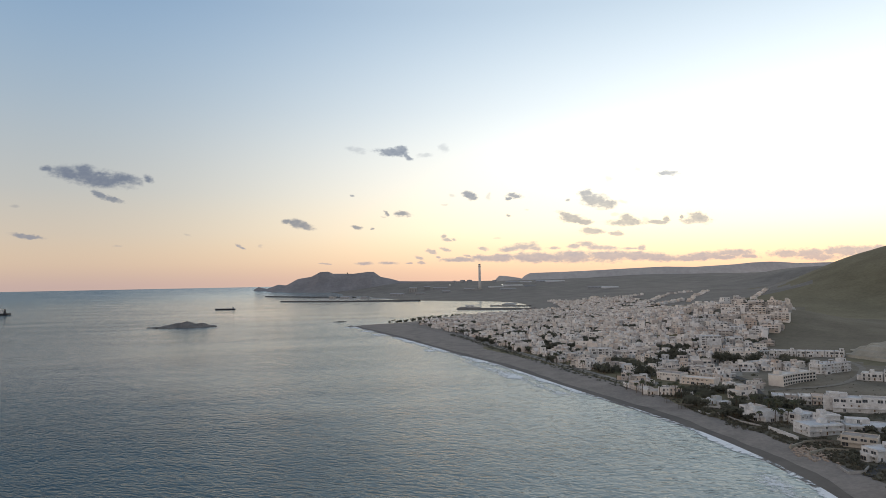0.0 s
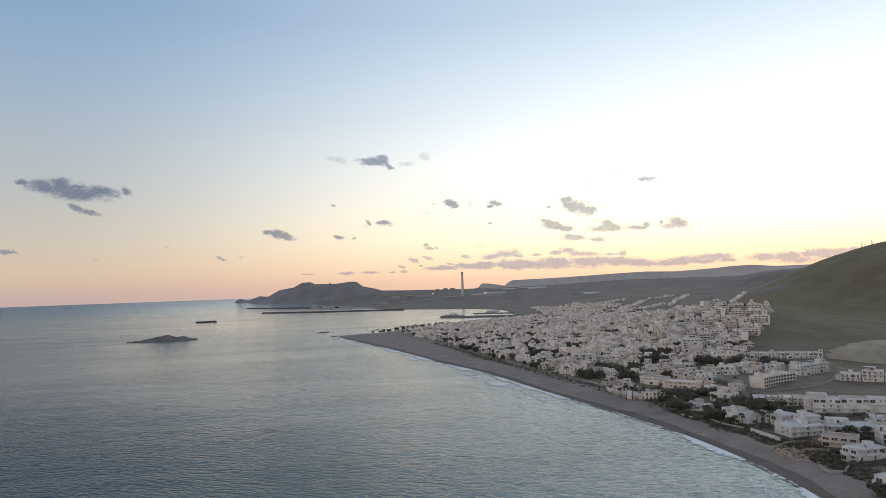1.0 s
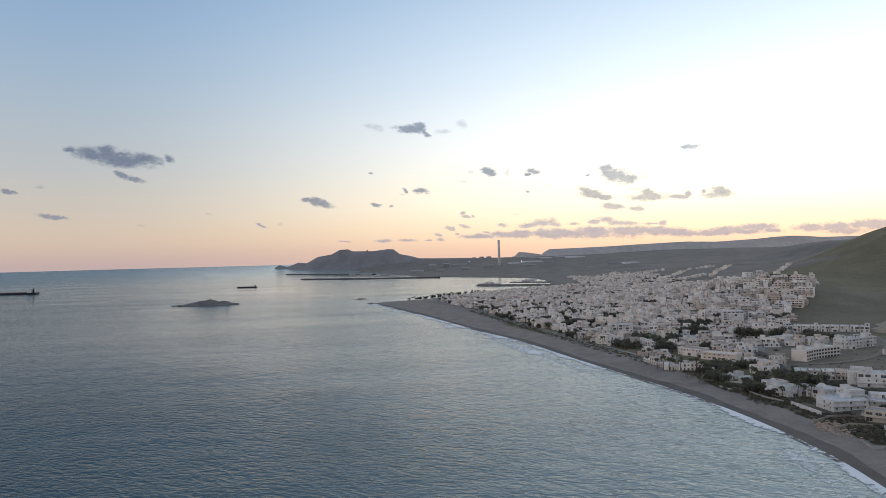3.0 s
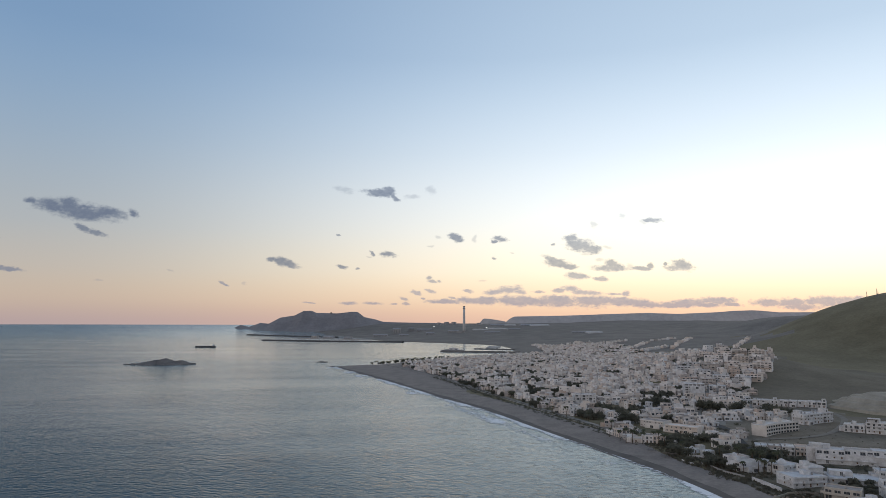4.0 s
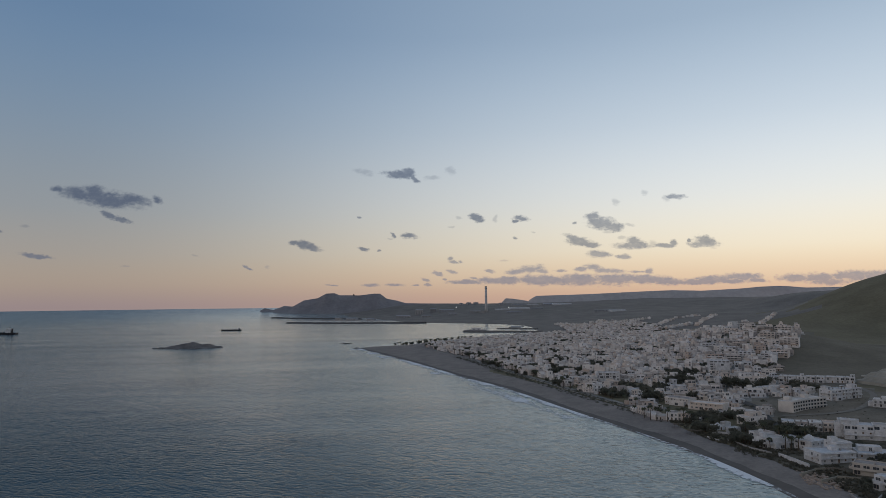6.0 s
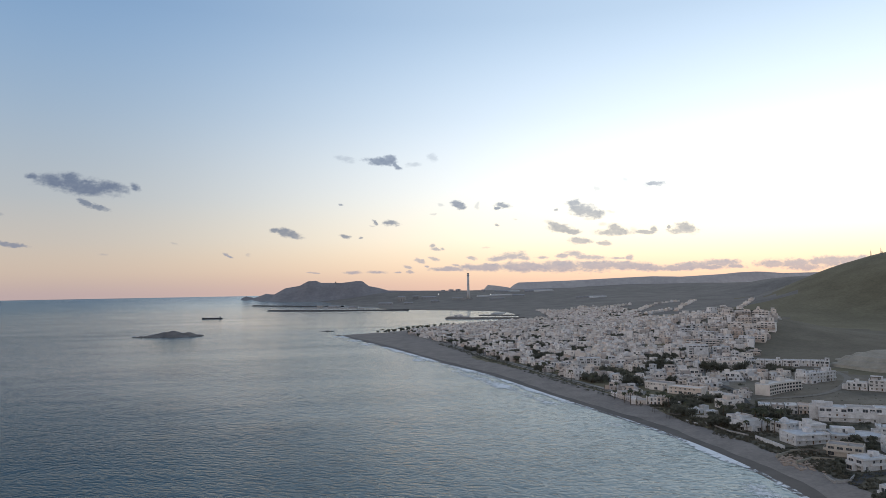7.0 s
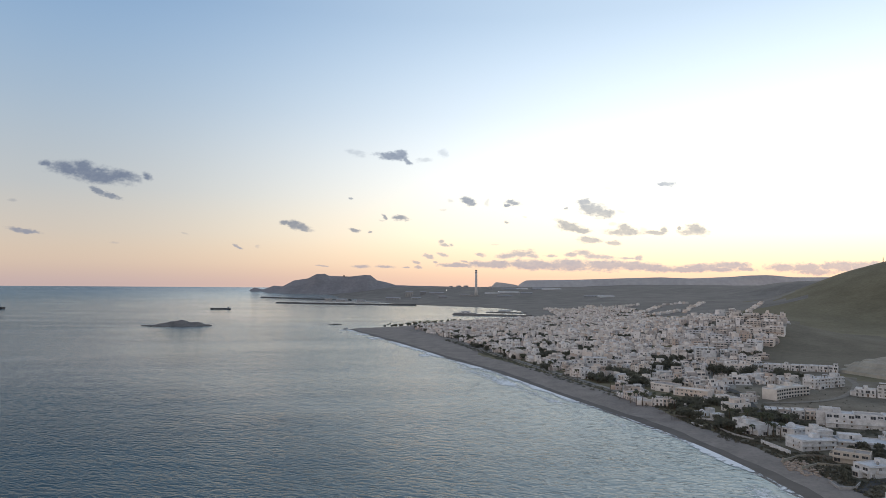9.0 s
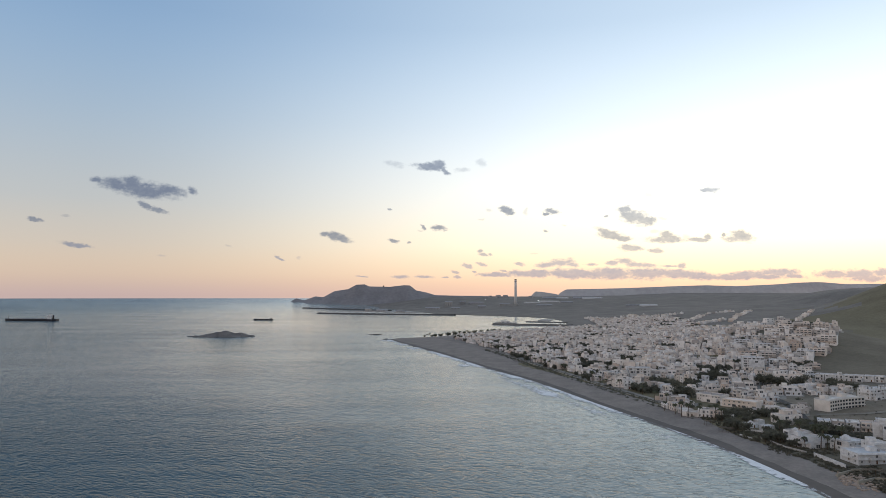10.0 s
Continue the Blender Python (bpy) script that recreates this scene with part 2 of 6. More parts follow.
# ---- materials ----
def material(name, stops, scale=1.0, detail=6.0, rough=0.85, bump=0.0, bump_scale=None, stretch=(1, 1, 1), fine=0.25, fine_scale=None,
             per_object=None, per_island=None, metal=0.0, spec=0.3, leafy=0.0):
    """Two scales of noise over a colour ramp. scale: features per metre. per_object / per_island: ramp of tints chosen at random per piece."""
    m = bpy.data.materials.new(name)
    m.use_nodes = True
    t = m.node_tree
    p = t.nodes["Principled BSDF"]
    p.inputs["Roughness"].default_value, p.inputs["Metallic"].default_value = rough, metal
    p.inputs["Specular IOR Level"].default_value = spec
    co = t.nodes.new("ShaderNodeNewGeometry").outputs["Position"]
    mp = t.nodes.new("ShaderNodeVectorMath")
    mp.operation = "MULTIPLY"
    t.links.new(co, mp.inputs[0])
    mp.inputs[1].default_value = stretch

    def noise_at(sc, det):
        n = t.nodes.new("ShaderNodeTexNoise")
        n.inputs["Scale"].default_value, n.inputs["Detail"].default_value, n.inputs["Roughness"].default_value = sc, det, 0.6
        t.links.new(mp.outputs[0], n.inputs["Vector"])
        return n.outputs["Fac"]

    def ramp(fac, st, ease="LINEAR"):
        n = t.nodes.new("ShaderNodeValToRGB")
        n.color_ramp.interpolation = ease
        el = n.color_ramp.elements
        while len(el) < len(st):
            el.new(0.5)
        for e, (q, c) in zip(el, st):
            e.position, e.color = q, (*c, 1)
        t.links.new(fac, n.inputs[0])
        return n.outputs[0]

    def mix(fac, a, b, blend):
        n = t.nodes.new("ShaderNodeMix")
        n.data_type, n.blend_type = "RGBA", blend
        n.inputs[0].default_value = fac
        t.links.new(a, n.inputs[6])
        t.links.new(b, n.inputs[7])
        return n.outputs[2]

    colour = ramp(noise_at(scale, detail), stops)
    small = noise_at(fine_scale or scale * 9, 3)
    colour = mix(fine, colour, ramp(small, [(0.25, (0.35, 0.35, 0.35)), (0.75, (1, 1, 1))]), "MULTIPLY")
    if per_object:
        colour = mix(1.0, colour, ramp(t.nodes.new("ShaderNodeObjectInfo").outputs["Random"], per_object, "CONSTANT"), "MULTIPLY")
    if per_island:
        colour = mix(1.0, colour, ramp(t.nodes.new("ShaderNodeNewGeometry").outputs["Random Per Island"], per_island, "CONSTANT"), "MULTIPLY")
    t.links.new(colour, p.inputs["Base Color"])
    if bump:
        b = t.nodes.new("ShaderNodeBump")
        b.inputs["Strength"].default_value, b.inputs["Distance"].default_value = 1.0, bump
        t.links.new(noise_at(bump_scale or scale * 4, 4), b.inputs["Height"])
        t.links.new(b.outputs[0], p.inputs["Normal"])
    if leafy:
        # thin leaves let part of the light through
        thin, both = t.nodes.new("ShaderNodeBsdfTranslucent"), t.nodes.new("ShaderNodeMixShader")
        t.links.new(colour, thin.inputs["Color"])
        both.inputs[0].default_value = leafy
        t.links.new(p.outputs[0], both.inputs[1])
        t.links.new(thin.outputs[0], both.inputs[2])
        t.links.new(both.outputs[0], t.nodes["Material Output"].inputs["Surface"])
    return m


TINTS = [(0.0, (1, 1, 1)), (0.22, (0.95, 0.93, 0.90)), (0.38, (0.84, 0.82, 0.80)), (0.50, (0.93, 0.88, 0.83)), (0.60, (0.72, 0.69, 0.66)),
         (0.68, (0.88, 0.81, 0.75)), (0.76, (0.62, 0.60, 0.585)), (0.84, (0.80, 0.73, 0.67)), (0.90, (0.50, 0.48, 0.465)), (0.95, (0.68, 0.58, 0.51))]
PLASTER_STOPS = [(0.3, (0.645, 0.605, 0.575)), (0.5, (0.755, 0.720, 0.690)), (0.75, (0.82, 0.795, 0.77))]
M_PLASTER = material("plaster", PLASTER_STOPS, 0.3, rough=0.9, fine=0.3, fine_scale=1.4, per_object=TINTS)
M_WHITE = material("white_plaster", [(0.32, (0.46, 0.455, 0.45)), (0.5, (0.60, 0.595, 0.59)), (0.65, (0.70, 0.695, 0.69))], 0.3, rough=0.85, fine=0.3, fine_scale=1.4)
M_PLASTER_FAR = material("plaster_far", PLASTER_STOPS, 0.15, rough=0.9, fine=0.25, per_island=TINTS)
ROOF_TINTS = [(0.0, (0.92, 0.89, 0.86)), (0.28, (1, 0.99, 0.96)), (0.5, (0.78, 0.74, 0.70)), (0.66, (0.60, 0.58, 0.565)), (0.8, (0.74, 0.65, 0.60)), (0.92, (0.46, 0.44, 0.43))]
M_ROOF = material("roof_screed", [(0.3, (0.55, 0.53, 0.50)), (0.7, (0.78, 0.76, 0.73))], 0.3, rough=0.95, fine=0.3, per_object=ROOF_TINTS)
M_ROOF_FAR = material("roof_screed_far", [(0.3, (0.55, 0.53, 0.50)), (0.7, (0.78, 0.76, 0.73))], 0.3, rough=0.95, fine=0.3, per_island=ROOF_TINTS)
M_ROOF_PALE = material("pale_roof_paint", [(0.3, (0.46, 0.47, 0.475)), (0.7, (0.62, 0.63, 0.64))], 0.3, rough=0.9, fine=0.25)
M_GLASS_AND_SHADE = material("window_glass_and_shade", [(0.3, (0.045, 0.05, 0.055)), (0.7, (0.085, 0.09, 0.095))], 0.5, rough=0.12, fine=0.1, spec=0.5)
# paler than the near glass: the loss of contrast with distance is in the colour
M_GLASS_FAR = material("faded_distant_window", [(0.3, (0.13, 0.13, 0.135)), (0.7, (0.22, 0.215, 0.21))], 0.5, rough=0.3, fine=0.1, spec=0.5)
M_FRAME = material("window_frame_paint", [(0.3, (0.55, 0.53, 0.50)), (0.7, (0.72, 0.71, 0.69))], 2.0, rough=0.6, fine=0.1)
M_SHUTTER = material("brown_shutter", [(0.3, (0.10, 0.06, 0.04)), (0.7, (0.17, 0.11, 0.07))], 2.0, rough=0.7)
M_CONCRETE = material("concrete", [(0.3, (0.26, 0.25, 0.24)), (0.7, (0.40, 0.39, 0.37))], 0.3, rough=0.9, bump=0.02)
M_ASPHALT = material("asphalt", [(0.3, (0.045, 0.045, 0.047)), (0.7, (0.075, 0.073, 0.07))], 0.4, rough=0.9)
M_ROCK = material("dark_rock", [(0.3, (0.10, 0.095, 0.09)), (0.5, (0.17, 0.16, 0.15)), (0.75, (0.26, 0.24, 0.22))], 0.05, rough=0.95, bump=1.2, bump_scale=0.2, fine=0.5)
M_RUBBLE = material("rubble_stone", [(0.3, (0.09, 0.085, 0.08)), (0.7, (0.24, 0.22, 0.20))], 0.2, rough=0.95, bump=0.8, bump_scale=0.5, fine=0.5)
M_DARK_STONE = material("dark_breakwater_stone", [(0.3, (0.055, 0.053, 0.052)), (0.7, (0.125, 0.12, 0.115))], 0.2, rough=0.95, bump=0.8, bump_scale=0.5, fine=0.5)
# headland colour is lifted and greyed to carry the haze in front of it
M_HEAD = material("hazed_headland_scrub", [(0.3, (0.185, 0.175, 0.178)), (0.5, (0.230, 0.220, 0.222)), (0.75, (0.285, 0.272, 0.270))], 0.006, rough=1.0, bump=8, bump_scale=0.02, fine=0.35)
# far scrub paled beyond its own colour: distance haze is painted in
M_FAR = material("hazed_mountain_scrub", [(0.3, (0.38, 0.365, 0.36)), (0.7, (0.48, 0.46, 0.445))], 0.004, rough=1.0, bump=10, bump_scale=0.012, fine=0.3)
M_LEAF = material("foliage", [(0.3, (0.115, 0.118, 0.09)), (0.6, (0.15, 0.152, 0.118)), (0.8, (0.185, 0.185, 0.145))], 0.6, rough=0.8, fine=0.3, leafy=0.4)
M_SCRUB = material("dry_scrub", [(0.3, (0.10, 0.096, 0.072)), (0.6, (0.14, 0.132, 0.10)), (0.8, (0.19, 0.175, 0.135))], 0.3, rough=0.95, fine=0.3, leafy=0.3)
M_PALM = material("palm_fronds", [(0.3, (0.07, 0.078, 0.045)), (0.7, (0.12, 0.125, 0.075))], 1.0, rough=0.7, leafy=0.4)
M_BARK = material("bark", [(0.3, (0.06, 0.045, 0.03)), (0.7, (0.14, 0.11, 0.08))], 1.5, rough=0.95, bump=0.05)
M_HULL = material("ship_hull_paint", [(0.3, (0.02, 0.022, 0.028)), (0.7, (0.045, 0.045, 0.05))], 0.2, rough=0.6)
M_SHIP_WHITE = material("ship_white_paint", [(0.3, (0.5, 0.5, 0.5)), (0.7, (0.68, 0.68, 0.67))], 0.3, rough=0.6)
M_STEEL = material("grey_steel", [(0.3, (0.16, 0.16, 0.16)), (0.7, (0.26, 0.26, 0.26))], 0.4, rough=0.6)
M_SHED = material("shed_cladding", [(0.3, (0.24, 0.24, 0.25)), (0.7, (0.36, 0.36, 0.37))], 0.1, rough=0.7)
M_CHIMNEY = material("chimney_concrete", [(0.3, (0.48, 0.47, 0.46)), (0.7, (0.60, 0.59, 0.58))], 0.02, rough=0.95)
M_EARTH = material("bare_earth", [(0.3, (0.25, 0.23, 0.185)), (0.5, (0.32, 0.295, 0.24)), (0.75, (0.39, 0.36, 0.295))], 0.05, rough=1.0, bump=0.3, bump_scale=0.3, fine=0.3)
M_TAN = material("tan_rubble", [(0.3, (0.26, 0.20, 0.155)), (0.5, (0.36, 0.285, 0.225)), (0.75, (0.46, 0.38, 0.31))], 0.3, rough=1.0, bump=0.2, bump_scale=1.0, fine=0.4)
M_SAND = material("dark_sand", [(0.3, (0.205, 0.180, 0.160)), (0.5, (0.252, 0.222, 0.196)), (0.75, (0.305, 0.270, 0.238))], 0.06, rough=1.0, bump=0.2, bump_scale=0.6, fine=0.45, fine_scale=0.5)
M_WET = material("wet_sand", [(0.3, (0.070, 0.059, 0.050)), (0.7, (0.112, 0.096, 0.082))], 0.08, rough=0.7, fine=0.2, spec=0.3)


def ground_material():
    """Dry scrubland: bare grey soil with darker bushes, field stripes and pale tracks."""
    return material("scrubland", [(0.28, (0.138, 0.120, 0.070)), (0.45, (0.168, 0.146, 0.087)), (0.58, (0.190, 0.166, 0.100)), (0.80, (0.230, 0.202, 0.126))],
                    0.012, detail=9, rough=1.0, bump=0.7, bump_scale=0.15, fine=0.5, fine_scale=0.16)


M_GROUND = ground_material()
# soil of the distant plain, greyed in its colour to stand for haze
M_PLAIN = material("hazed_plain_soil", [(0.28, (0.150, 0.137, 0.120)), (0.45, (0.185, 0.170, 0.148)), (0.58, (0.215, 0.197, 0.172)), (0.80, (0.27, 0.247, 0.215))], 0.012, detail=9, rough=1.0, bump=0.7, bump_scale=0.15,
                   fine=0.5, fine_scale=0.16)
M_FIELD = material("field_soil", [(0.3, (0.135, 0.118, 0.088)), (0.5, (0.18, 0.158, 0.120)), (0.75, (0.25, 0.22, 0.17))], 0.05, detail=8, rough=1.0, bump=0.3, bump_scale=0.4, fine=0.45, fine_scale=0.6)
M_FOOT = material("hill_foot_scrub", [(0.3, (0.108, 0.096, 0.068)), (0.5, (0.138, 0.123, 0.088)), (0.75, (0.18, 0.16, 0.118))], 0.02, detail=8, rough=1.0, bump=0.5, bump_scale=0.2, fine=0.4, fine_scale=0.25)
M_TRACK = material("dirt_track", [(0.3, (0.17, 0.155, 0.13)), (0.7, (0.235, 0.215, 0.18))], 0.3, rough=1.0, fine=0.3)
M_TOWN = material("street_paving", [(0.3, (0.20, 0.187, 0.165)), (0.5, (0.26, 0.245, 0.215)), (0.75, (0.33, 0.305, 0.265))], 0.05, rough=0.95, fine=0.4)


def sea_material():
    m = bpy.data.materials.new("sea_water")
    m.use_nodes = True
    t = m.node_tree
    pos = t.nodes.new("ShaderNodeNewGeometry").outputs["Position"]

    def noise_at(sx, sy, sc, det, rot=0.0):
        mp = t.nodes.new("ShaderNodeMapping")
        mp.vector_type = "TEXTURE"
        mp.inputs["Scale"].default_value = (1 / sx, 1 / sy, 1)
        mp.inputs["Rotation"].default_value = (0, 0, rot)
        t.links.new(pos, mp.inputs["Vector"])
        n = t.nodes.new("ShaderNodeTexNoise")
        n.inputs["Scale"].default_value, n.inputs["Detail"].default_value, n.inputs["Roughness"].default_value = sc, det, 0.55
        t.links.new(mp.outputs[0], n.inputs["Vector"])
        return n.outputs["Fac"]

    def math_at(op, a, b):
        n = t.nodes.new("ShaderNodeMath")
        n.operation = op
        for i, v in enumerate((a, b)):
            if isinstance(v, (int, float)):
                n.inputs[i].default_value = v
            else:
                t.links.new(v, n.inputs[i])
        return n.outputs[0]

    near_shore = t.nodes.new("ShaderNodeAttribute")
    near_shore.attribute_name = "calm_sheen"
    # sharp little crests: the fold of the noise about its middle
    crest = lambda n: math_at("SUBTRACT", 0.5, math_at("ABSOLUTE", math_at("SUBTRACT", n, 0.5), 0.0))
    ripple = crest(noise_at(0.6, 1.0, 0.46, 2, radians(-12)))
    chop = crest(noise_at(0.5, 1.0, 0.21, 2, radians(-20)))
    swell = noise_at(0.5, 1.0, 0.07, 2, radians(-40))
    high = math_at("ADD", math_at("ADD", math_at("MULTIPLY", ripple, 1.7), math_at("MULTIPLY", chop, 5.8)), math_at("MULTIPLY", swell, 3.5))
    high = math_at("MULTIPLY", high, math_at("SUBTRACT", 1.0, math_at("MULTIPLY", near_shore.outputs["Fac"], 0.74)))
    wind = noise_at(0.3, 1.0, 0.009, 4, 0.2)
    high = math_at("MULTIPLY", high, math_at("SUBTRACT", math_at("MULTIPLY", wind, 2.0), 0.05))
    b = t.nodes.new("ShaderNodeBump")
    b.inputs["Strength"].default_value, b.inputs["Distance"].default_value = 1.0, 0.50
    t.links.new(high, b.inputs["Height"])
    # slicks: long calm lanes are smoother and a touch paler
    lane = noise_at(0.25, 1.0, 0.006, 4, 0.1)
    r = t.nodes.new("ShaderNodeMapRange")
    t.links.new(lane, r.inputs[0])
    r.inputs[1].default_value, r.inputs[2].default_value, r.inputs[3].default_value, r.inputs[4].default_value = 0.35, 0.7, 0.13, 0.09
    c = t.nodes.new("ShaderNodeValToRGB")
    c.color_ramp.elements[0].position, c.color_ramp.elements[0].color = 0.3, (0.012, 0.036, 0.054, 1)
    c.color_ramp.elements[1].position, c.color_ramp.elements[1].color = 0.75, (0.020, 0.050, 0.068, 1)
    t.links.new(noise_at(1, 1, 0.01, 3), c.inputs[0])
    # sandy shallows are paler and greener
    shoal = t.nodes.new("ShaderNodeAttribute")
    shoal.attribute_name = "shoal"
    mx = t.nodes.new("ShaderNodeMix")
    mx.data_type = "RGBA"
    t.links.new(shoal.outputs["Fac"], mx.inputs[0])
    t.links.new(c.outputs[0], mx.inputs[6])
    mx.inputs[7].default_value = (0.29, 0.345, 0.32, 1)
    t.nodes.remove(t.nodes["Principled BSDF"])
    # body of the water below, a glossy skin above it whose share grows towards grazing view
    body = t.nodes.new("ShaderNodeBsdfDiffuse")
    t.links.new(mx.outputs[2], body.inputs["Color"])
    skin = t.nodes.new("ShaderNodeBsdfGlossy")
    t.links.new(r.outputs[0], skin.inputs["Roughness"])
    t.links.new(b.outputs[0], skin.inputs["Normal"])
    # reflection tint painted by place: bright inshore and glow-side, dulled on the open side
    sheen_tint = t.nodes.new("ShaderNodeMix")
    sheen_tint.data_type = "RGBA"
    t.links.new(near_shore.outputs["Fac"], sheen_tint.inputs[0])
    sheen_tint.inputs[6].default_value, sheen_tint.inputs[7].default_value = (0.33, 0.46, 0.55, 1), (0.95, 0.98, 1.0, 1)
    t.links.new(sheen_tint.outputs[2], skin.inputs["Color"])
    edge = t.nodes.new("ShaderNodeFresnel")
    edge.inputs["IOR"].default_value = 1.333
    t.links.new(b.outputs[0], edge.inputs["Normal"])
    both = t.nodes.new("ShaderNodeMixShader")
    t.links.new(edge.outputs[0], both.inputs[0])
    t.links.new(body.outputs[0], both.inputs[1])
    t.links.new(skin.outputs[0], both.inputs[2])
    t.links.new(both.outputs[0], t.nodes["Material Output"].inputs["Surface"])
    return m


M_SEA = sea_material()


def foam_material():
    """White foam, broken into lace by noise; fades with the attribute 'lace'."""
    m = bpy.data.materials.new("sea_foam")
    m.use_nodes = True
    t = m.node_tree
    p = t.nodes["Principled BSDF"]
    p.inputs["Base Color"].default_value, p.inputs["Roughness"].default_value = (0.72, 0.74, 0.74, 1), 0.9
    pos = t.nodes.new("ShaderNodeNewGeometry").outputs["Position"]
    n = t.nodes.new("ShaderNodeTexNoise")
    n.inputs["Scale"].default_value, n.inputs["Detail"].default_value, n.inputs["Roughness"].default_value = 0.30, 8, 0.72
    t.links.new(pos, n.inputs["Vector"])
    a = t.nodes.new("ShaderNodeAttribute")
    a.attribute_name = "lace"
    s = t.nodes.new("ShaderNodeMath")
    s.operation = "ADD"
    t.links.new(n.outputs["Fac"], s.inputs[0])
    t.links.new(a.outputs["Fac"], s.inputs[1])
    r = t.nodes.new("ShaderNodeMapRange")
    r.interpolation_type = "SMOOTHSTEP"
    t.links.new(s.outputs[0], r.inputs[0])
    r.inputs[1].default_value, r.inputs[2].default_value = 0.86, 1.12
    t.links.new(r.outputs[0], p.inputs["Alpha"])
    return m


M_FOAM = foam_material()


# ---- mesh helpers ----
class Form:
    """A mesh under way: vertices, faces, a material slot for each face."""

    def __init__(self):
        self.v, self.f, self.m = [], [], []

    def add(self, verts, faces, slot=0):
        k = len(self.v)
        self.v += [tuple(p) for p in verts]
        self.f += [tuple(k + i for i in q) for q in faces]
        self.m += [slot] * len(faces)

    def box(self, x0, x1, y0, y1, z0, z1, slot=0, bottom=True):
        f = [(4, 5, 6, 7), (0, 1, 5, 4), (1, 2, 6, 5), (2, 3, 7, 6), (3, 0, 4, 7)]
        self.add([(x0, y0, z0), (x1, y0, z0), (x1, y1, z0), (x0, y1, z0), (x0, y0, z1), (x1, y0, z1), (x1, y1, z1), (x0, y1, z1)],
                 f + ([(3, 2, 1, 0)] if bottom else []), slot)

    def ring(self, x0, x1, y0, y1, z0, z1, t, slot=0):
        """Four thin walls round a rectangle: a parapet."""
        o = [(x0, y0), (x1, y0), (x1, y1), (x0, y1)]
        n = [(x0 + t, y0 + t), (x1 - t, y0 + t), (x1 - t, y1 - t), (x0 + t, y1 - t)]
        v = [(a, b, z) for z in (z0, z1) for a, b in o] + [(a, b, z) for z in (z0, z1) for a, b in n]
        f = []
        for i in range(4):
            j = (i + 1) % 4
            f += [(i, j, 4 + j, 4 + i), (8 + j, 8 + i, 12 + i, 12 + j), (4 + i, 4 + j, 12 + j, 12 + i)]
        self.add(v, f, slot)

    def tube(self, path, radii, sides=8, slot=0, cap=True):
        """A tapered tube along points."""
        k = len(self.v)
        for i, (p, r) in enumerate(zip(path, radii)):
            a, b = Vector(path[max(i - 1, 0)]), Vector(path[min(i + 1, len(path) - 1)])
            q = (b - a).to_track_quat("Z", "Y")
            for s in range(sides):
                w = 2 * math.pi * s / sides
                self.v.append(tuple(Vector(p) + q @ Vector((r * math.cos(w), r * math.sin(w), 0))))
        for i in range(len(path) - 1):
            for s in range(sides):
                u = (s + 1) % sides
                self.f.append((k + i * sides + s, k + i * sides + u, k + (i + 1) * sides + u, k + (i + 1) * sides + s))
                self.m.append(slot)
        if cap:
            e = k + (len(path) - 1) * sides
            self.f += [tuple(range(e, e + sides)), tuple(range(k + sides - 1, k - 1, -1))]
            self.m += [slot, slot]

    def mesh(self, name, mats, smooth=False):
        me = bpy.data.meshes.new(name)
        me.from_pydata(self.v, [], self.f)
        for m in mats if isinstance(mats, (list, tuple)) else [mats]:
            me.materials.append(m)
        me.polygons.foreach_set("material_index", self.m)
        if smooth:
            me.polygons.foreach_set("use_smooth", [True] * len(self.f))
        me.update()
        return me


def part(name, form, mats, parent, label="", m=None, smooth=False):
    """One mesh object under a thing or part. form: a Form or a shared mesh."""
    ob = new(name, form.mesh(name, mats, smooth) if isinstance(form, Form) else form)
    ob.parent = parent
    if m is not None:
        ob.matrix_basis = m
    return tagged(ob, label)


def thing(name, label, category, m=None, group="", kind=""):
    ob = new(name)
    ob.empty_display_size = 1.0
    if m is not None:
        ob.matrix_basis = m
    return tagged(ob, label, category, group, kind)


def solid(name, form, mats, label, category, kind="", smooth=False, m=None, group=""):
    ob = new(name, form.mesh(name, mats, smooth) if isinstance(form, Form) else form)
    if m is not None:
        ob.matrix_basis = m
    return tagged(ob, label, category, group, kind)


# ---- lie of the land ----
COAST = [(60, -5200), (70, -400), (100, -100), (124, 80), (136, 180), (143, 239), (145, 285), (140, 330), (131, 379), (115, 435), (85, 523),
         (59, 611), (37, 679), (9, 741), (-26, 836), (-69, 951), (-126, 1091), (-180, 1220), (-198, 1262), (-190, 1290), (-160, 1321),
         (-121, 1349), (-70, 1476), (19, 1573), (105, 1660), (170, 1750), (195, 1850), (205, 2000), (215, 2200), (204, 2403), (130, 2560),
         (33, 2656), (-204, 2850), (-330, 3100), (-420, 3400), (-560, 3800), (-900, 4150), (-1330, 4400), (-1440, 4560), (-1380, 4700), (-1300, 5400)]


def rounded(pts, times=2):
    for _ in range(times):
        out = [pts[0]]
        for (ax, ay), (bx, by) in zip(pts[:-1], pts[1:]):
            out += [(0.75 * ax + 0.25 * bx, 0.75 * ay + 0.25 * by), (0.25 * ax + 0.75 * bx, 0.25 * ay + 0.75 * by)]
        pts = out + [pts[-1]]
    return pts


SHORE = np.array(rounded(COAST))
OUTLINE = np.vstack([SHORE, [(7000, 5400), (7000, -5200)]])


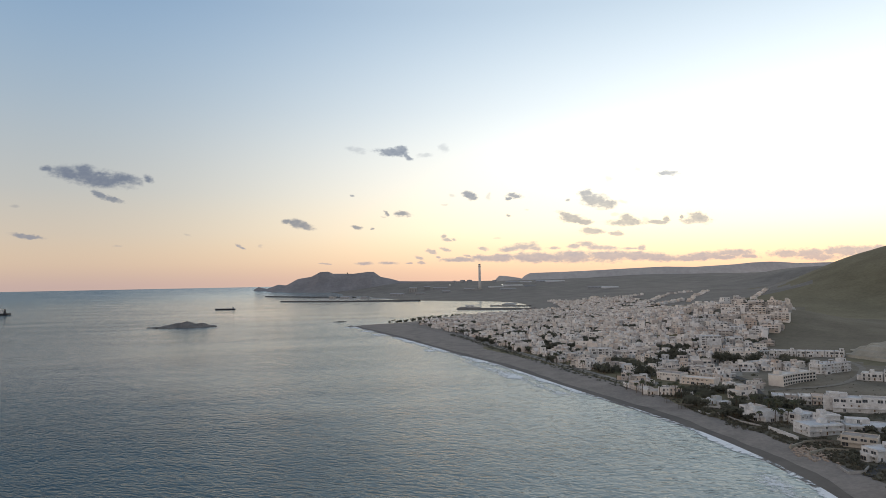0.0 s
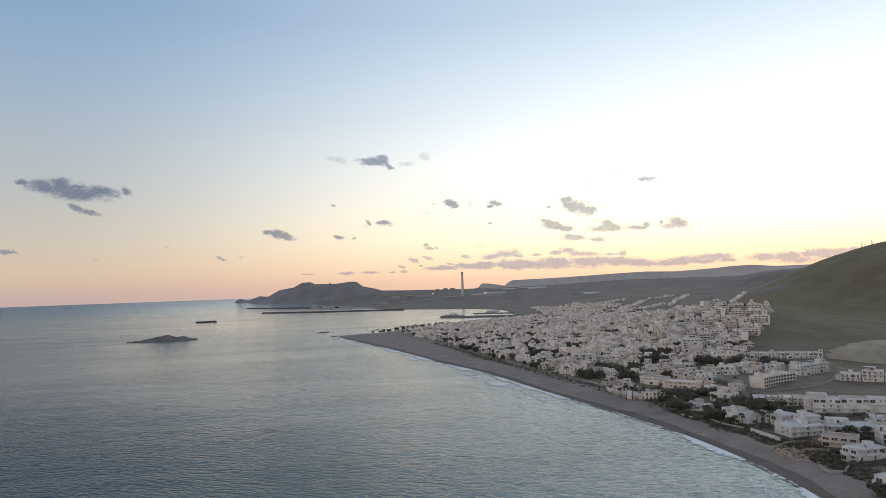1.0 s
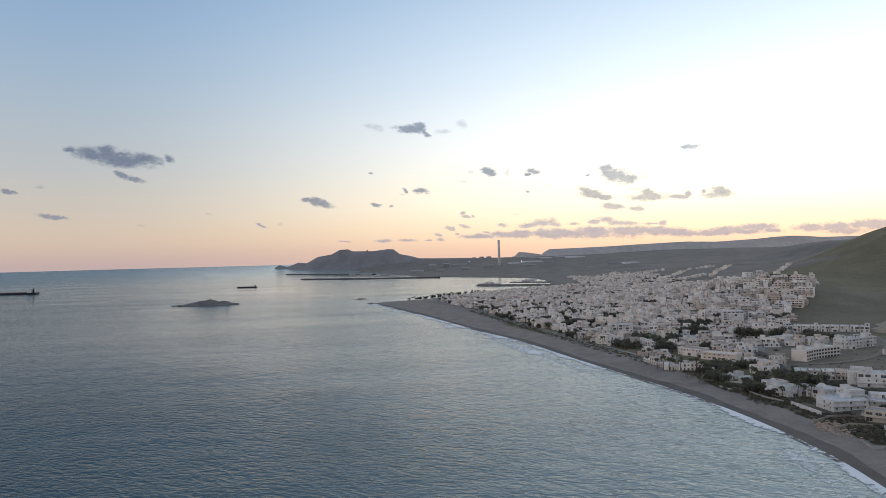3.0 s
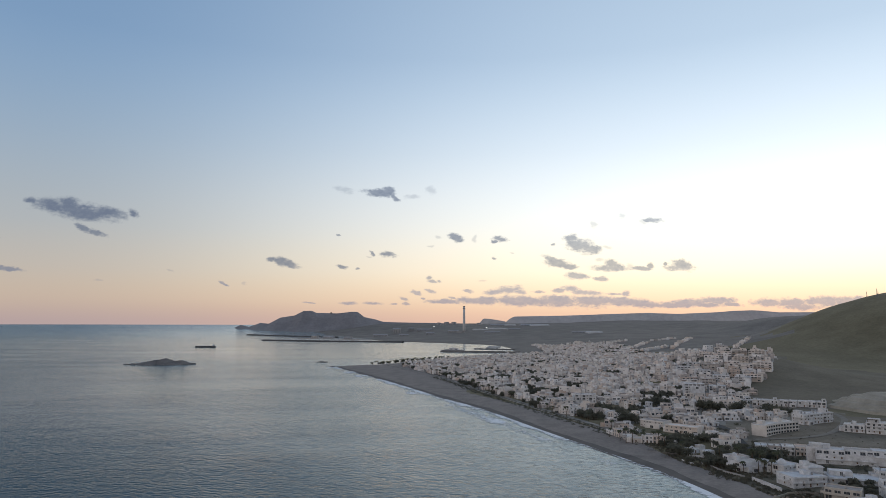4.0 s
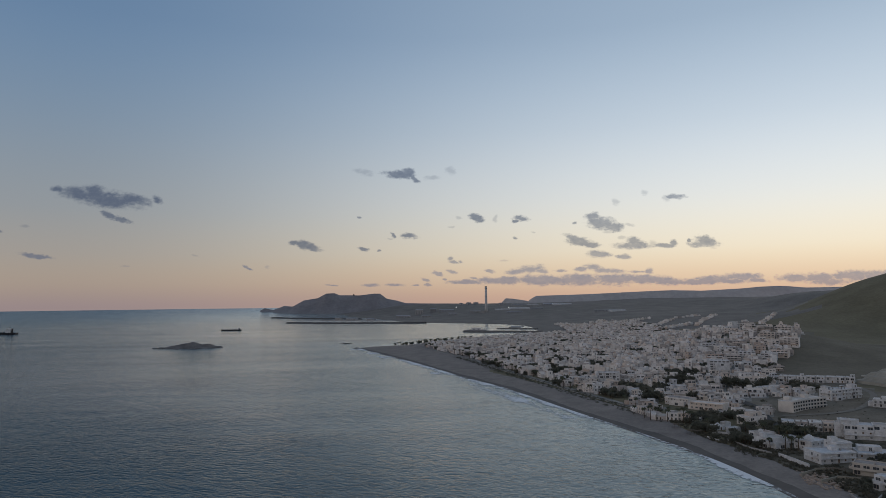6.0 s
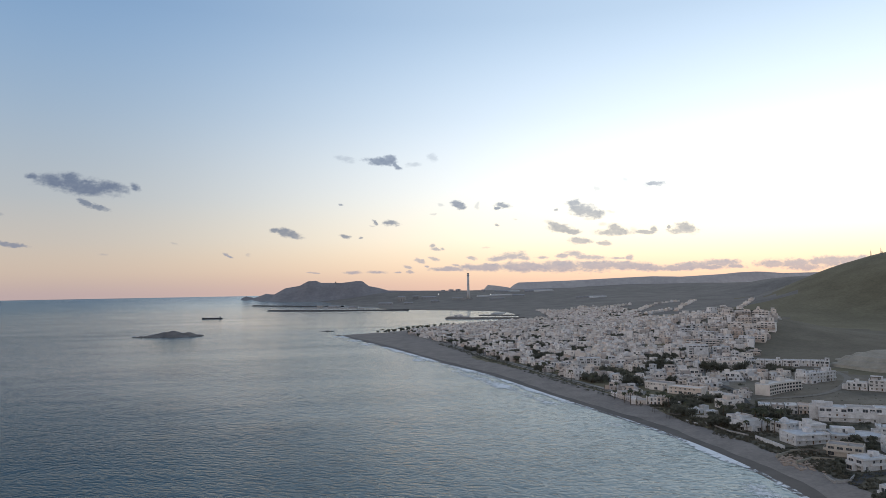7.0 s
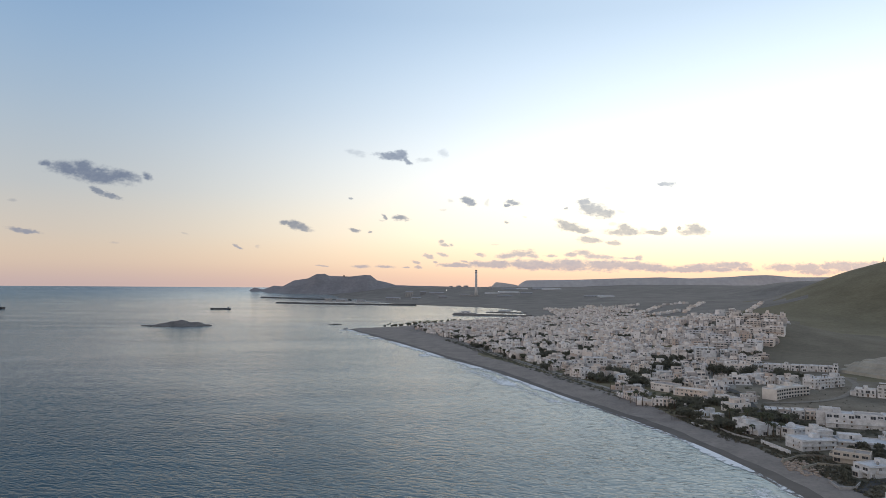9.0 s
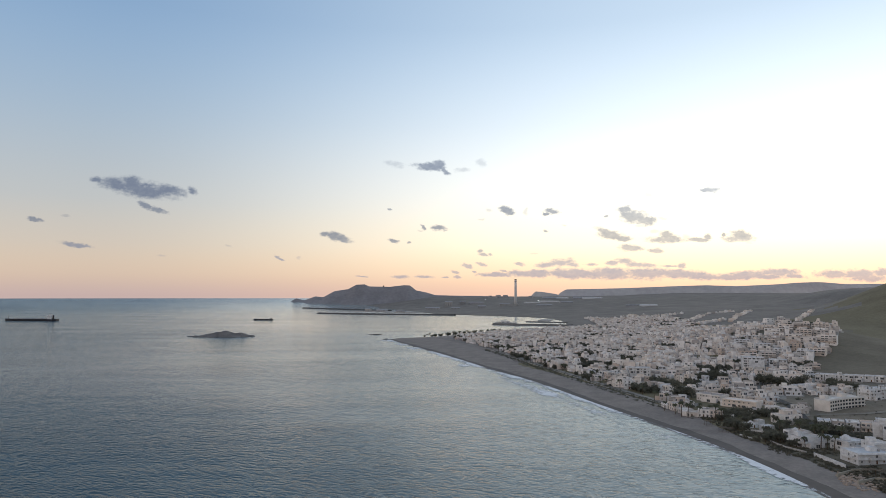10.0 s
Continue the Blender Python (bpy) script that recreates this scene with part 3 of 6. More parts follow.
def inland(x, y):
    """Signed distance from the waterline, in metres: positive on land."""
    x, y = np.asarray(x, float).ravel(), np.asarray(y, float).ravel()
    best = np.full(x.shape, 1e9)
    for (ax, ay), (bx, by) in zip(SHORE[:-1], SHORE[1:]):
        ex, ey = bx - ax, by - ay
        k = np.clip(((x - ax) * ex + (y - ay) * ey) / (ex * ex + ey * ey), 0, 1)
        best = np.minimum(best, (x - ax - k * ex) ** 2 + (y - ay - k * ey) ** 2)
    odd = np.zeros(x.shape, bool)
    for (ax, ay), (bx, by) in zip(OUTLINE, np.roll(OUTLINE, -1, 0)):
        if ay != by:
            odd ^= ((ay > y) != (by > y)) & (x < (bx - ax) * (y - ay) / (by - ay) + ax)
    return np.where(odd, 1, -1) * np.sqrt(best)


LATTICE = np.random.RandomState(5).rand(256, 256)


def lumps(x, y, size, octaves=4):
    """Smooth value noise, about -0.5 to 0.5, with lumps of that size."""
    x, y = np.asarray(x, float), np.asarray(y, float)
    total, amp, norm = 0.0, 1.0, 0.0
    for o in range(octaves):
        u, v = x / size + 17.3 * o, y / size + 9.1 * o
        i, j = np.floor(u).astype(int), np.floor(v).astype(int)
        a, b = u - i, v - j
        a, b = a * a * (3 - 2 * a), b * b * (3 - 2 * b)
        q = lambda di, dj: LATTICE[(i + di) % 256, (j + dj) % 256]
        total = total + amp * ((q(0, 0) * (1 - a) + q(1, 0) * a) * (1 - b) + (q(0, 1) * (1 - a) + q(1, 1) * a) * b - 0.5)
        norm += amp
        amp *= 0.5
        size = size / 2.03
    return total / norm


def step(a, b, x):
    k = np.clip((np.asarray(x, float) - a) / (b - a), 0, 1)
    return k * k * (3 - 2 * k)


def land(x, y, s=None):
    """Height of the ground."""
    x, y = np.asarray(x, float).ravel(), np.asarray(y, float).ravel()
    s = inland(x, y) if s is None else s
    r = np.hypot(x, y)
    z = np.where(s < 0, np.maximum(s * 0.12, -6), np.minimum(s, 30) * 0.09)
    z = z + np.clip(s - 30, 0, 270) * 0.030 + np.clip(s - 300, 0, 900) * 0.006
    up = step(20, 220, s)
    z = z + up * 33 * np.exp(-((x - 400) / 122) ** 2 - ((y - 930) / 170) ** 2)
    d = np.hypot(x - 1300, (y - 1500) * 0.8)
    z = z + up * 128 * np.exp(-(d / 439) ** 4) + 25 * step(330, 800, x) * step(950, 1500, y) * step(3300, 2300, y)
    d = np.hypot(x - 1560, (y - 2700) * 0.6)
    z = z + up * 56 * np.exp(-(d / 335) ** 4)
    z = z + step(150, 700, s) * (58 * step(2500, 4500, r) + 22 * step(300, 1500, x) * step(2200, 4300, r))
    rough = step(120, 500, s) * (step(1000, 1500, r) + step(480, 800, x))
    z = z + rough * (9 * lumps(x, y, 260) + 14 * lumps(x, y, 700, 2)) + step(60, 200, s) * lumps(x, y, 90) * 2.0
    return z


def ground_at(x, y):
    return float(land([x], [y])[0])


def polar_sheet(angles, radii, height):
    """A sheet round the origin that closes on itself."""
    n, k = len(angles), len(radii)
    a, r = np.meshgrid(np.array(angles), np.array(radii))
    x, y = (r * np.sin(a)).ravel(), (r * np.cos(a)).ravel()
    z = height(x, y)
    form = Form()
    form.v = [(0.0, 0.0, float(np.mean(z[:n])))] + list(zip(x.tolist(), y.tolist(), z.tolist()))
    for j in range(n):
        form.f.append((0, 1 + (j + 1) % n, 1 + j))
    for i in range(k - 1):
        for j in range(n):
            u = (j + 1) % n
            form.f.append((1 + i * n + j, 1 + i * n + u, 1 + (i + 1) * n + u, 1 + (i + 1) * n + j))
    form.m = [0] * len(form.f)
    return form


def bowl(x, y):
    """The sea: level, and lifted far out to where the horizon shows from this height."""
    r = np.hypot(x, y)
    return 60.0 * np.clip((r - 3000) / 1950, 0, 1) ** 5


ANGLES = [radians(a) for a in np.concatenate([np.arange(-48, 60, 0.3), np.arange(60, 312, 3.5)])]
RADII = np.geomspace(15, 4960, 200)


def ground_height(x, y):
    s = inland(x, y)
    z = land(x, y, s)
    # under the sand and the sea the sheet lies deeper
    return np.where(s < 22, z - 1.2 * (1 - step(14, 22, s)), z)


gform = polar_sheet(ANGLES, RADII, ground_height)
ground = solid("ground", gform, [M_GROUND, M_TOWN, M_PLAIN, M_FIELD, M_FOOT, M_SAND], "dry grey-green scrubland rising from the coast", "ground", "structure", smooth=True)
SEA_ANGLES = [radians(a) for a in np.arange(0, 360, 1.0)]
sform = polar_sheet(SEA_ANGLES, np.geomspace(15, 4975, 170), bowl)
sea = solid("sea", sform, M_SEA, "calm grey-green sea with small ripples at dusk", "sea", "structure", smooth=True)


sv = np.array([v[:2] for v in sform.v])
shoal = sea.data.attributes.new("shoal", "FLOAT", "POINT")
shoal.data.foreach_set("value", np.clip(np.exp(np.minimum(inland(sv[:, 0], sv[:, 1]), 0) / 135.0) * 0.95, 0, 1).astype(float).tolist())
# calm water: sheltered along the beach, and the bay under the glow; the open sea to the other side stays rougher. The
# same values brighten the painted reflection tint
calm_sheen = sea.data.attributes.new("calm_sheen", "FLOAT", "POINT")
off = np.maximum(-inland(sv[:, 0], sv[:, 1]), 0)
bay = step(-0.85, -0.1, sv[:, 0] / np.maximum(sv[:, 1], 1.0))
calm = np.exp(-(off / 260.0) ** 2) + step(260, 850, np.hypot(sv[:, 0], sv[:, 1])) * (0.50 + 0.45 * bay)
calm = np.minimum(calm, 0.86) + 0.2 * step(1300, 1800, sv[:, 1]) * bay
calm_sheen.data.foreach_set("value", np.clip(calm, 0, 1).astype(float).tolist())


# ---- beach and surf, laid along the waterline ----
def shore_points(y0, y1, gap):
    """Points along the waterline with their inland normals."""
    seg = np.hypot(*np.diff(SHORE, axis=0).T)
    run = np.concatenate([[0], np.cumsum(seg)])
    keep = [run[i] for i in range(len(SHORE)) if y0 <= SHORE[i, 1] <= y1 and i < 4 * 25]
    at = np.arange(min(keep), max(keep), gap)
    x, y = np.interp(at, run, SHORE[:, 0]), np.interp(at, run, SHORE[:, 1])
    tx, ty = np.gradient(x), np.gradient(y)
    k = np.hypot(tx, ty)
    tx, ty = tx / k, ty / k
    for _ in range(6):
        tx, ty = np.convolve(np.pad(tx, 2, "edge"), np.ones(5) / 5, "valid"), np.convolve(np.pad(ty, 2, "edge"), np.ones(5) / 5, "valid")
    return x, y, ty, -tx, at


def strip(x, y, nx, ny, offsets, height, slot=0):
    form = Form()
    k = len(offsets)
    off = np.array([np.broadcast_to(o, x.shape) for o in offsets])
    px, py = x + off * nx, y + off * ny
    pz = height(px.ravel(), py.ravel(), off.ravel()).reshape(px.shape)
    form.v = [(float(px[j, i]), float(py[j, i]), float(pz[j, i])) for i in range(len(x)) for j in range(k)]
    for i in range(len(x) - 1):
        for j in range(k - 1):
            form.f.append((i * k + j, (i + 1) * k + j, (i + 1) * k + j + 1, i * k + j + 1))
            form.m.append(slot)
    return form


sx, sy, nx, ny, run = shore_points(60, 1300, 5.0)
beach_width = lambda y: np.interp(y, [240, 300, 400, 460, 640, 710, 800, 943, 1074, 1216], [22, 20, 19, 33, 35, 43, 52, 68, 76, 80])
back = beach_width(sy) + 5 * lumps(run, run * 0, 60, 2)
sand = lambda px, py, off: np.minimum(off, 30) * 0.085 + 0.35 * lumps(px, py, 9) * np.clip(off / 6, 0, 1)
bform = strip(sx, sy, nx, ny, [-9, -3, 0.6, 2.2 + 1.5 * lumps(run, run * 0 + 2, 30, 3), 4.8 + 5.5 * lumps(run, run * 0 + 4, 28, 4), 7.8, back * 0.53, back * 0.64, back * 0.80, back, back + 5, back + 9],
              lambda px, py, off: sand(px, py, off) + 0.35 - 1.6 * step(0.0, 9.0, off - np.repeat([back], 12, 0).ravel()))
for i in range(len(bform.m)):
    bform.m[i] = 1 if i % 11 < 4 else 0
solid("beach", bform, [M_SAND, M_WET], "long beach of dark grey sand beside the sea", "beach", "structure", smooth=True)


def foam_strip(name, inner, outer, gap, lift, strength, label):
    fx, fy, ux, uy, at = shore_points(60, 1262, gap)
    mid = [0.0, 0.3, 0.65, 1.0]
    a, b = inner(at, fy), outer(at, fy)
    form = strip(fx, fy, ux, uy, [b + (a - b) * m for m in mid], lambda px, py, off: 0.0 * px + lift)
    ob = solid(name, form, M_FOAM, label, "surf", "stuff", smooth=True)
    lace = ob.data.attributes.new("lace", "FLOAT", "POINT")
    body = strength(at, fy)
    lace.data.foreach_set("value", [float(body[i] * w) for i in range(len(at)) for w in (0.0, 0.75, 1.0, 0.8)])
    return ob


foam_strip("surf_foam", lambda at, y: 0.8 + 4.2 * lumps(at, at * 0, 18, 4), lambda at, y: -8.0 - 14 * lumps(at, at * 0 + 7, 34, 4) - 10 * step(450, 750, y),
           1.5, 0.22, lambda at, y: 0.62 - 0.06 * step(450, 800, y) + 0.7 * lumps(at, at * 0 + 3, 26, 4), "white surf breaking along the waterline")
foam_strip("outer_surf_foam", lambda at, y: -12 - 10 * lumps(at, at * 0 + 11, 45, 3), lambda at, y: -30 - 22 * lumps(at, at * 0 + 5, 60, 3),
           2.0, 0.16, lambda at, y: 0.46 + 0.9 * lumps(at, at * 0 + 31, 40, 3), "thin lace of foam from a spent wave")


# ---- far country ----
def crest_form(knots, y_front, y_crest, y_back, gap, seed, gully):
    """A range: crest heights along x, a gullied front slope and a back slope."""
    kx, kz = np.array([k[0] for k in knots], float), np.array([k[1] for k in knots], float)
    xs = np.arange(kx[0], kx[-1], gap)
    cz = np.interp(xs, kx, kz) + 1.4 * lumps(xs, xs * 0 + seed, 60, 3)
    rows = [(0.0, 0.0), (0.12, 0.10), (0.3, 0.27), (0.5, 0.47), (0.7, 0.68), (0.85, 0.86), (0.95, 0.97), (1.0, 1.0)]
    form = Form()
    n = len(xs)
    for w, h in rows:
        yy = y_front + w * (y_crest - y_front) + 60 * (1 - w) * lumps(xs, xs * 0 + seed + 40 * w, 240, 3)
        zz = -3 + (cz + 3) * h + gully * w * (1 - w) * 4 * lumps(xs, yy, 150, 4)
        form.v += list(zip(xs.tolist(), yy.tolist(), zz.tolist()))
    form.v += [(float(x), y_back, -3.0) for x in xs]
    for j in range(len(rows)):
        for i in range(n - 1):
            form.f.append((j * n + i, j * n + i + 1, (j + 1) * n + i + 1, (j + 1) * n + i))
    form.m = [0] * len(form.f)
    return form


MESA = [(-1490, 12), (-1470, 20), (-1392, 60), (-1333, 47), (-1255, 74), (-1196, 69), (-1117, 111), (-1019, 126), (-960, 157), (-902, 160),
        (-870, 145), (-725, 142), (-627, 153), (-583, 152), (-537, 117), (-470, 104), (-403, 84), (-215, 80), (256, 74), (420, 60)]
solid("headland", crest_form(MESA, 4380, 4600, 4760, 9, 2, 26), M_HEAD, "dark flat-topped headland of bare rock above the sea", "headland", "structure", smooth=True)
tower = thing("hilltop_tower", "small stone watchtower on a flat-topped headland", "tower", pose(-767, 4598, 136))
f = Form()
f.tube([(0, 0, 0), (0, 0, 8), (0, 0, 13)], [5, 4.4, 4.2], 12)
part("shaft", f, M_ROCK, tower)
f = Form()
f.tube([(0, 0, 13), (0, 0, 14.5)], [4.8, 4.8], 12)
part("parapet", f, M_ROCK, tower)
BUTTE = [(240, 40), (268, 78), (300, 112), (349, 108), (451, 92), (520, 60)]
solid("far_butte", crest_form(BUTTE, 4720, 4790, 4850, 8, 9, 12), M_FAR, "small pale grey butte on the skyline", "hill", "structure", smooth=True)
RANGE = [(440, 60), (470, 96), (493, 112), (522, 126), (636, 129), (882, 134), (1292, 150), (1497, 156), (1702, 150), (1989, 163), (2113, 174),
         (2236, 178), (2318, 175), (2440, 164), (2727, 167), (3300, 172), (4000, 150)]
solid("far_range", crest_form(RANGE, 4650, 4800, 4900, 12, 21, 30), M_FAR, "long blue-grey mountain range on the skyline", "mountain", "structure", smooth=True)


# ---- windows, doors and other pieces that houses share ----
def window_form(w, h, bars):
    """A window facing -y, its sill at z = 0: one joined piece of proud frame, reveals and recessed panes."""
    f, t, deep = Form(), 0.08, 0.08
    xs = [-w / 2, -w / 2 + t]
    for i in range(bars):
        c = -w / 2 + w * (i + 1) / (bars + 1)
        xs += [c - 0.04, c + 0.04]
    xs += [w / 2 - t, w / 2]
    zs = [0, t, h - t, h]
    n = len(xs)
    f.v = [(x, -0.11, z) for z in zs for x in xs] + [(x, 0.05, z) for z in (0, h) for x in (-w / 2, w / 2)]
    k = len(f.v) - 4
    for j in range(3):
        for i in range(n - 1):
            a, b, c, d = j * n + i, j * n + i + 1, (j + 1) * n + i + 1, (j + 1) * n + i
            if j == 1 and i % 2 == 1:
                p = len(f.v)
                f.v += [(xs[i], -0.11 + deep, zs[1]), (xs[i + 1], -0.11 + deep, zs[1]), (xs[i + 1], -0.11 + deep, zs[2]), (xs[i], -0.11 + deep, zs[2])]
                f.f += [(a, b, p + 1, p), (b, c, p + 2, p + 1), (c, d, p + 3, p + 2), (d, a, p, p + 3), (p, p + 1, p + 2, p + 3)]
                f.m += [0, 0, 0, 0, 1]
            else:
                f.f.append((a, b, c, d))
                f.m.append(0)
    f.f += [tuple(range(n - 1, -1, -1)) + (k, k + 1), tuple(range(3 * n, 4 * n)) + (k + 3, k + 2), (0, n, 2 * n, 3 * n, k + 2, k), (4 * n - 1, 3 * n - 1, 2 * n - 1, n - 1, k + 1, k + 3)]
    f.m += [0, 0, 0, 0]
    return f


WINDOW = window_form(1.1, 1.15, 1).mesh("window", [M_FRAME, M_GLASS_AND_SHADE])
WIDE_WINDOW = window_form(1.9, 1.2, 2).mesh("window", [M_FRAME, M_GLASS_AND_SHADE])
TALL_WINDOW = window_form(1.35, 1.95, 1).mesh("glazed_door", [M_FRAME, M_GLASS_AND_SHADE])
# open gallery: its dark pane stands for the shade inside, not for glass
GALLERY = window_form(2.7, 1.9, 1).mesh("gallery_opening", [M_PLASTER, M_GLASS_AND_SHADE])
SHUT_WINDOW = window_form(1.05, 1.15, 0).mesh("window", [M_FRAME, M_SHUTTER])


DOOR = window_form(1.1, 2.0, 0).mesh("door", [M_FRAME, M_SHUTTER])


tank_form = Form()
tank_form.tube([(0, 0, -0.02), (0, 0, 0.3), (0, 0, 1.15), (0, 0, 1.35)], [0.5, 0.55, 0.55, 0.2], 10)
TANK = tank_form.mesh("roof_tank", M_CONCRETE, True)


def body_form(w, d, h, parapet=0.5, t=0.28, foot=2.5):
    """Walls and parapet as one hollow-topped block, with its foot in the ground."""
    f = Form()
    x, y = w / 2, d / 2
    o = [(-x, -y), (x, -y), (x, y), (-x, y)]
    n = [(-x + t, -y + t), (x - t, -y + t), (x - t, y - t), (-x + t, y - t)]
    v = [(a, b, -foot) for a, b in o] + [(a, b, h + parapet) for a, b in o] + [(a, b, h + parapet) for a, b in n] + [(a, b, h - 0.1) for a, b in n]
    q = [(3, 2, 1, 0)] if foot < 1 else []
    for i in range(4):
        j = (i + 1) % 4
        q += [(i, j, 4 + j, 4 + i), (4 + i, 4 + j, 8 + j, 8 + i), (8 + i, 8 + j, 12 + j, 12 + i)]
    q.append((12, 13, 14, 15))
    f.add(v, q)
    return f


def balcony_form(w, deep=1.4):
    """A tray of slab and solid parapet, facing -y, the slab's top at z = 0."""
    f = body_form(w, deep, 0.1, 0.85, 0.12, 0.2)
    f.v = [(x, y - deep / 2 + 0.2, z) for x, y, z in f.v]
    return f


BALCONIES = {w: balcony_form(w).mesh("balcony", M_PLASTER) for w in (3.2, 5.4, 8.0)}
WHITE_BALCONIES = {w: balcony_form(w).mesh("balcony", M_WHITE) for w in (3.2, 5.4, 8.0)}


def side_pose(k, w, d, u, z):
    """On side k (0 front, 1 right, 2 back, 3 left) of a w x d block, u metres along it and z up."""
    if k == 0:
        return pose(u, -d / 2, z)
    if k == 1:
        return pose(w / 2, u, z, 0, 0, 90)
    if k == 2:
        return pose(u, d / 2, z, 0, 0, 180)
    return pose(-w / 2, u, z, 0, 0, -90)


def hut_form(w, d, h):
    return body_form(w, d, h, 0.15, 0.2, 0.1)


def dome_form(r):
    f = Form()
    f.tube([(0, 0, -0.2), (0, 0, 0.5), (0, 0, 0.5 + 0.45 * r), (0, 0, 0.5 + 0.8 * r), (0, 0, 0.5 + r)], [r, r, 0.86 * r, 0.55 * r, 0.08 * r], 16)
    return f


STOREY = 2.45


def house(x, y, w, d, storeys, turn, rng, label, category="house", white=False, sides=(0, 3), glazed=0.35, balcony=0.0, hut=True, dome=0.0,
          spacing=3.1, group="houses of the town", wall_mat=None, name="house", terrace=0.0, base=None, sparse=0.16, annex=0.5, ledges=0.55):
    """A flat-roofed block of a town house, with parapet, windows, doors, balconies and a stair hut."""
    c, s_ = math.cos(radians(turn)), math.sin(radians(turn))
    feet = [(x + a * w / 2 * c - b * d / 2 * s_, y + a * w / 2 * s_ + b * d / 2 * c) for a in (-1, 1) for b in (-1, 1)]
    z = float(np.mean(land([p[0] for p in feet], [p[1] for p in feet]))) if base is None else base
    wall = wall_mat or (M_WHITE if white else M_PLASTER)
    home = thing(name, label, category, pose(x, y, z, 0, 0, turn), group)
    storey = STOREY
    h = storeys * storey
    low = h
    if terrace:
        # the top storey stands back from the front
        low = h - storey
        part("wall", body_form(w, d, low, 0.7), wall, home)
        up = part("upper_storey", body_form(w, d - terrace, storey, 0.5, foot=0.3), wall, home, m=pose(0, terrace / 2, low))
    else:
        part("wall", body_form(w, d, h), wall, home)
    roof = Form()
    rd, ry = (d - terrace, terrace / 2) if terrace else (d, 0)
    roof.box(-w / 2 + 0.3, w / 2 - 0.3, ry - rd / 2 + 0.3, ry + rd / 2 - 0.3, h - 0.08, h + 0.06)
    part("roof", roof, M_ROOF_PALE if white and rng.random() < 0.75 else M_ROOF, home)
    if hut and min(w, d) > 6.5 and rng.random() < 0.5:
        # a room on the roof, with its own openings
        rw, rdp = w * rng.uniform(0.35, 0.6), rd * rng.uniform(0.35, 0.55)
        sx_, sy_ = rng.choice((-1, 1)) * (w - rw) * 0.5 * rng.uniform(0.6, 0.96), ry + (rd - rdp) * 0.5 * rng.uniform(0.2, 0.95)
        room = part("roof_room", body_form(rw, rdp, 2.15, 0.3, 0.2, 0.1), wall, home, m=pose(sx_, sy_, h + 0.06))
        part("glazed_door", TALL_WINDOW, None, room, m=pose(rng.uniform(-0.2, 0.2) * rw, -rdp / 2, 0.05))
    elif hut and min(w, d) > 6:
        hx, hy = rng.uniform(-0.25, 0.25) * w, ry + rng.uniform(-0.1, 0.28) * rd
        part("stair_hut", hut_form(rng.uniform(2.4, 3.6), rng.uniform(2.4, 4.0), 2.0), [wall, M_SHUTTER], home, m=pose(hx, hy, h + 0.06))
    if dome:
        part("dome", dome_form(dome), wall, home, "white plastered dome", m=pose(-w * 0.1, 0, h + 0.06), smooth=True)
    if rng.random() < 0.45 and min(w, d) > 6:
        part("roof_tank", TANK, None, home, m=pose(rng.uniform(-0.32, 0.32) * w, ry + rng.uniform(-0.32, 0.0) * rd, h + 0.06))
    if annex and rng.random() < annex:
        # a lower wing built on later
        ah = STOREY * max(1, storeys - rng.choice((1, 1, 2)))
        k, deep_ = rng.choice(((0, d), (3, w))), rng.uniform(2.2, 3.8)
        wide_ = (w if k[0] == 0 else d) * rng.uniform(0.4, 0.75)
        m = side_pose(k[0], w, d, rng.uniform(-0.12, 0.12) * (w if k[0] == 0 else d), 0)
        wing = part("wing", body_form(wide_, deep_, ah, 0.7), wall, home, m=m @ pose(0, -deep_ / 2 + 0.15, 0))
        part("gallery_opening", GALLERY if wide_ > 3.6 else TALL_WINDOW, None, wing, m=pose(0, -deep_ / 2, ah - 2.3))
    for level in range(1, storeys + (0 if terrace else 1)):
        if rng.random() < ledges:
            # a slab edge that stands proud of the front
            f = Form()
            f.box(-w / 2 - 0.2, w / 2 + 0.2, -d / 2 - 0.75, -d / 2 + 0.1, level * storey - 0.16, level * storey + 0.1)
            part("ledge", f, wall, home)
    if hut and rng.random() < 0.3 and min(w, d) > 7:
        # a light frame with a slatted shade over part of the roof
        gx0, gx1, gy0, gy1 = -w * 0.42, -w * 0.42 + w * rng.uniform(0.3, 0.5), ry - rd * 0.42, ry - rd * 0.42 + 2.6
        f = Form()
        f.ring(gx0 - 0.1, gx1 + 0.1, gy0 - 0.1, gy1 + 0.1, h + 2.0, h + 2.12, 0.2)
        shade = part("roof_shade", f, M_BARK, home)
        for a in (gx0, gx1):
            for b in (gy0, gy1):
                f = Form()
                f.box(a - 0.08, a + 0.08, b - 0.08, b + 0.08, h, h + 2.0)
                part("shade_post", f, M_BARK, shade)
        for i in range(6):
            b = gy0 + (gy1 - gy0) * (i + 0.5) / 6
            f = Form()
            f.box(gx0 - 0.25, gx1 + 0.25, b - 0.13, b + 0.13, h + 2.12, h + 2.2)
            part("shade_slat", f, M_BARK, shade)
    balc = WHITE_BALCONIES if white else BALCONIES
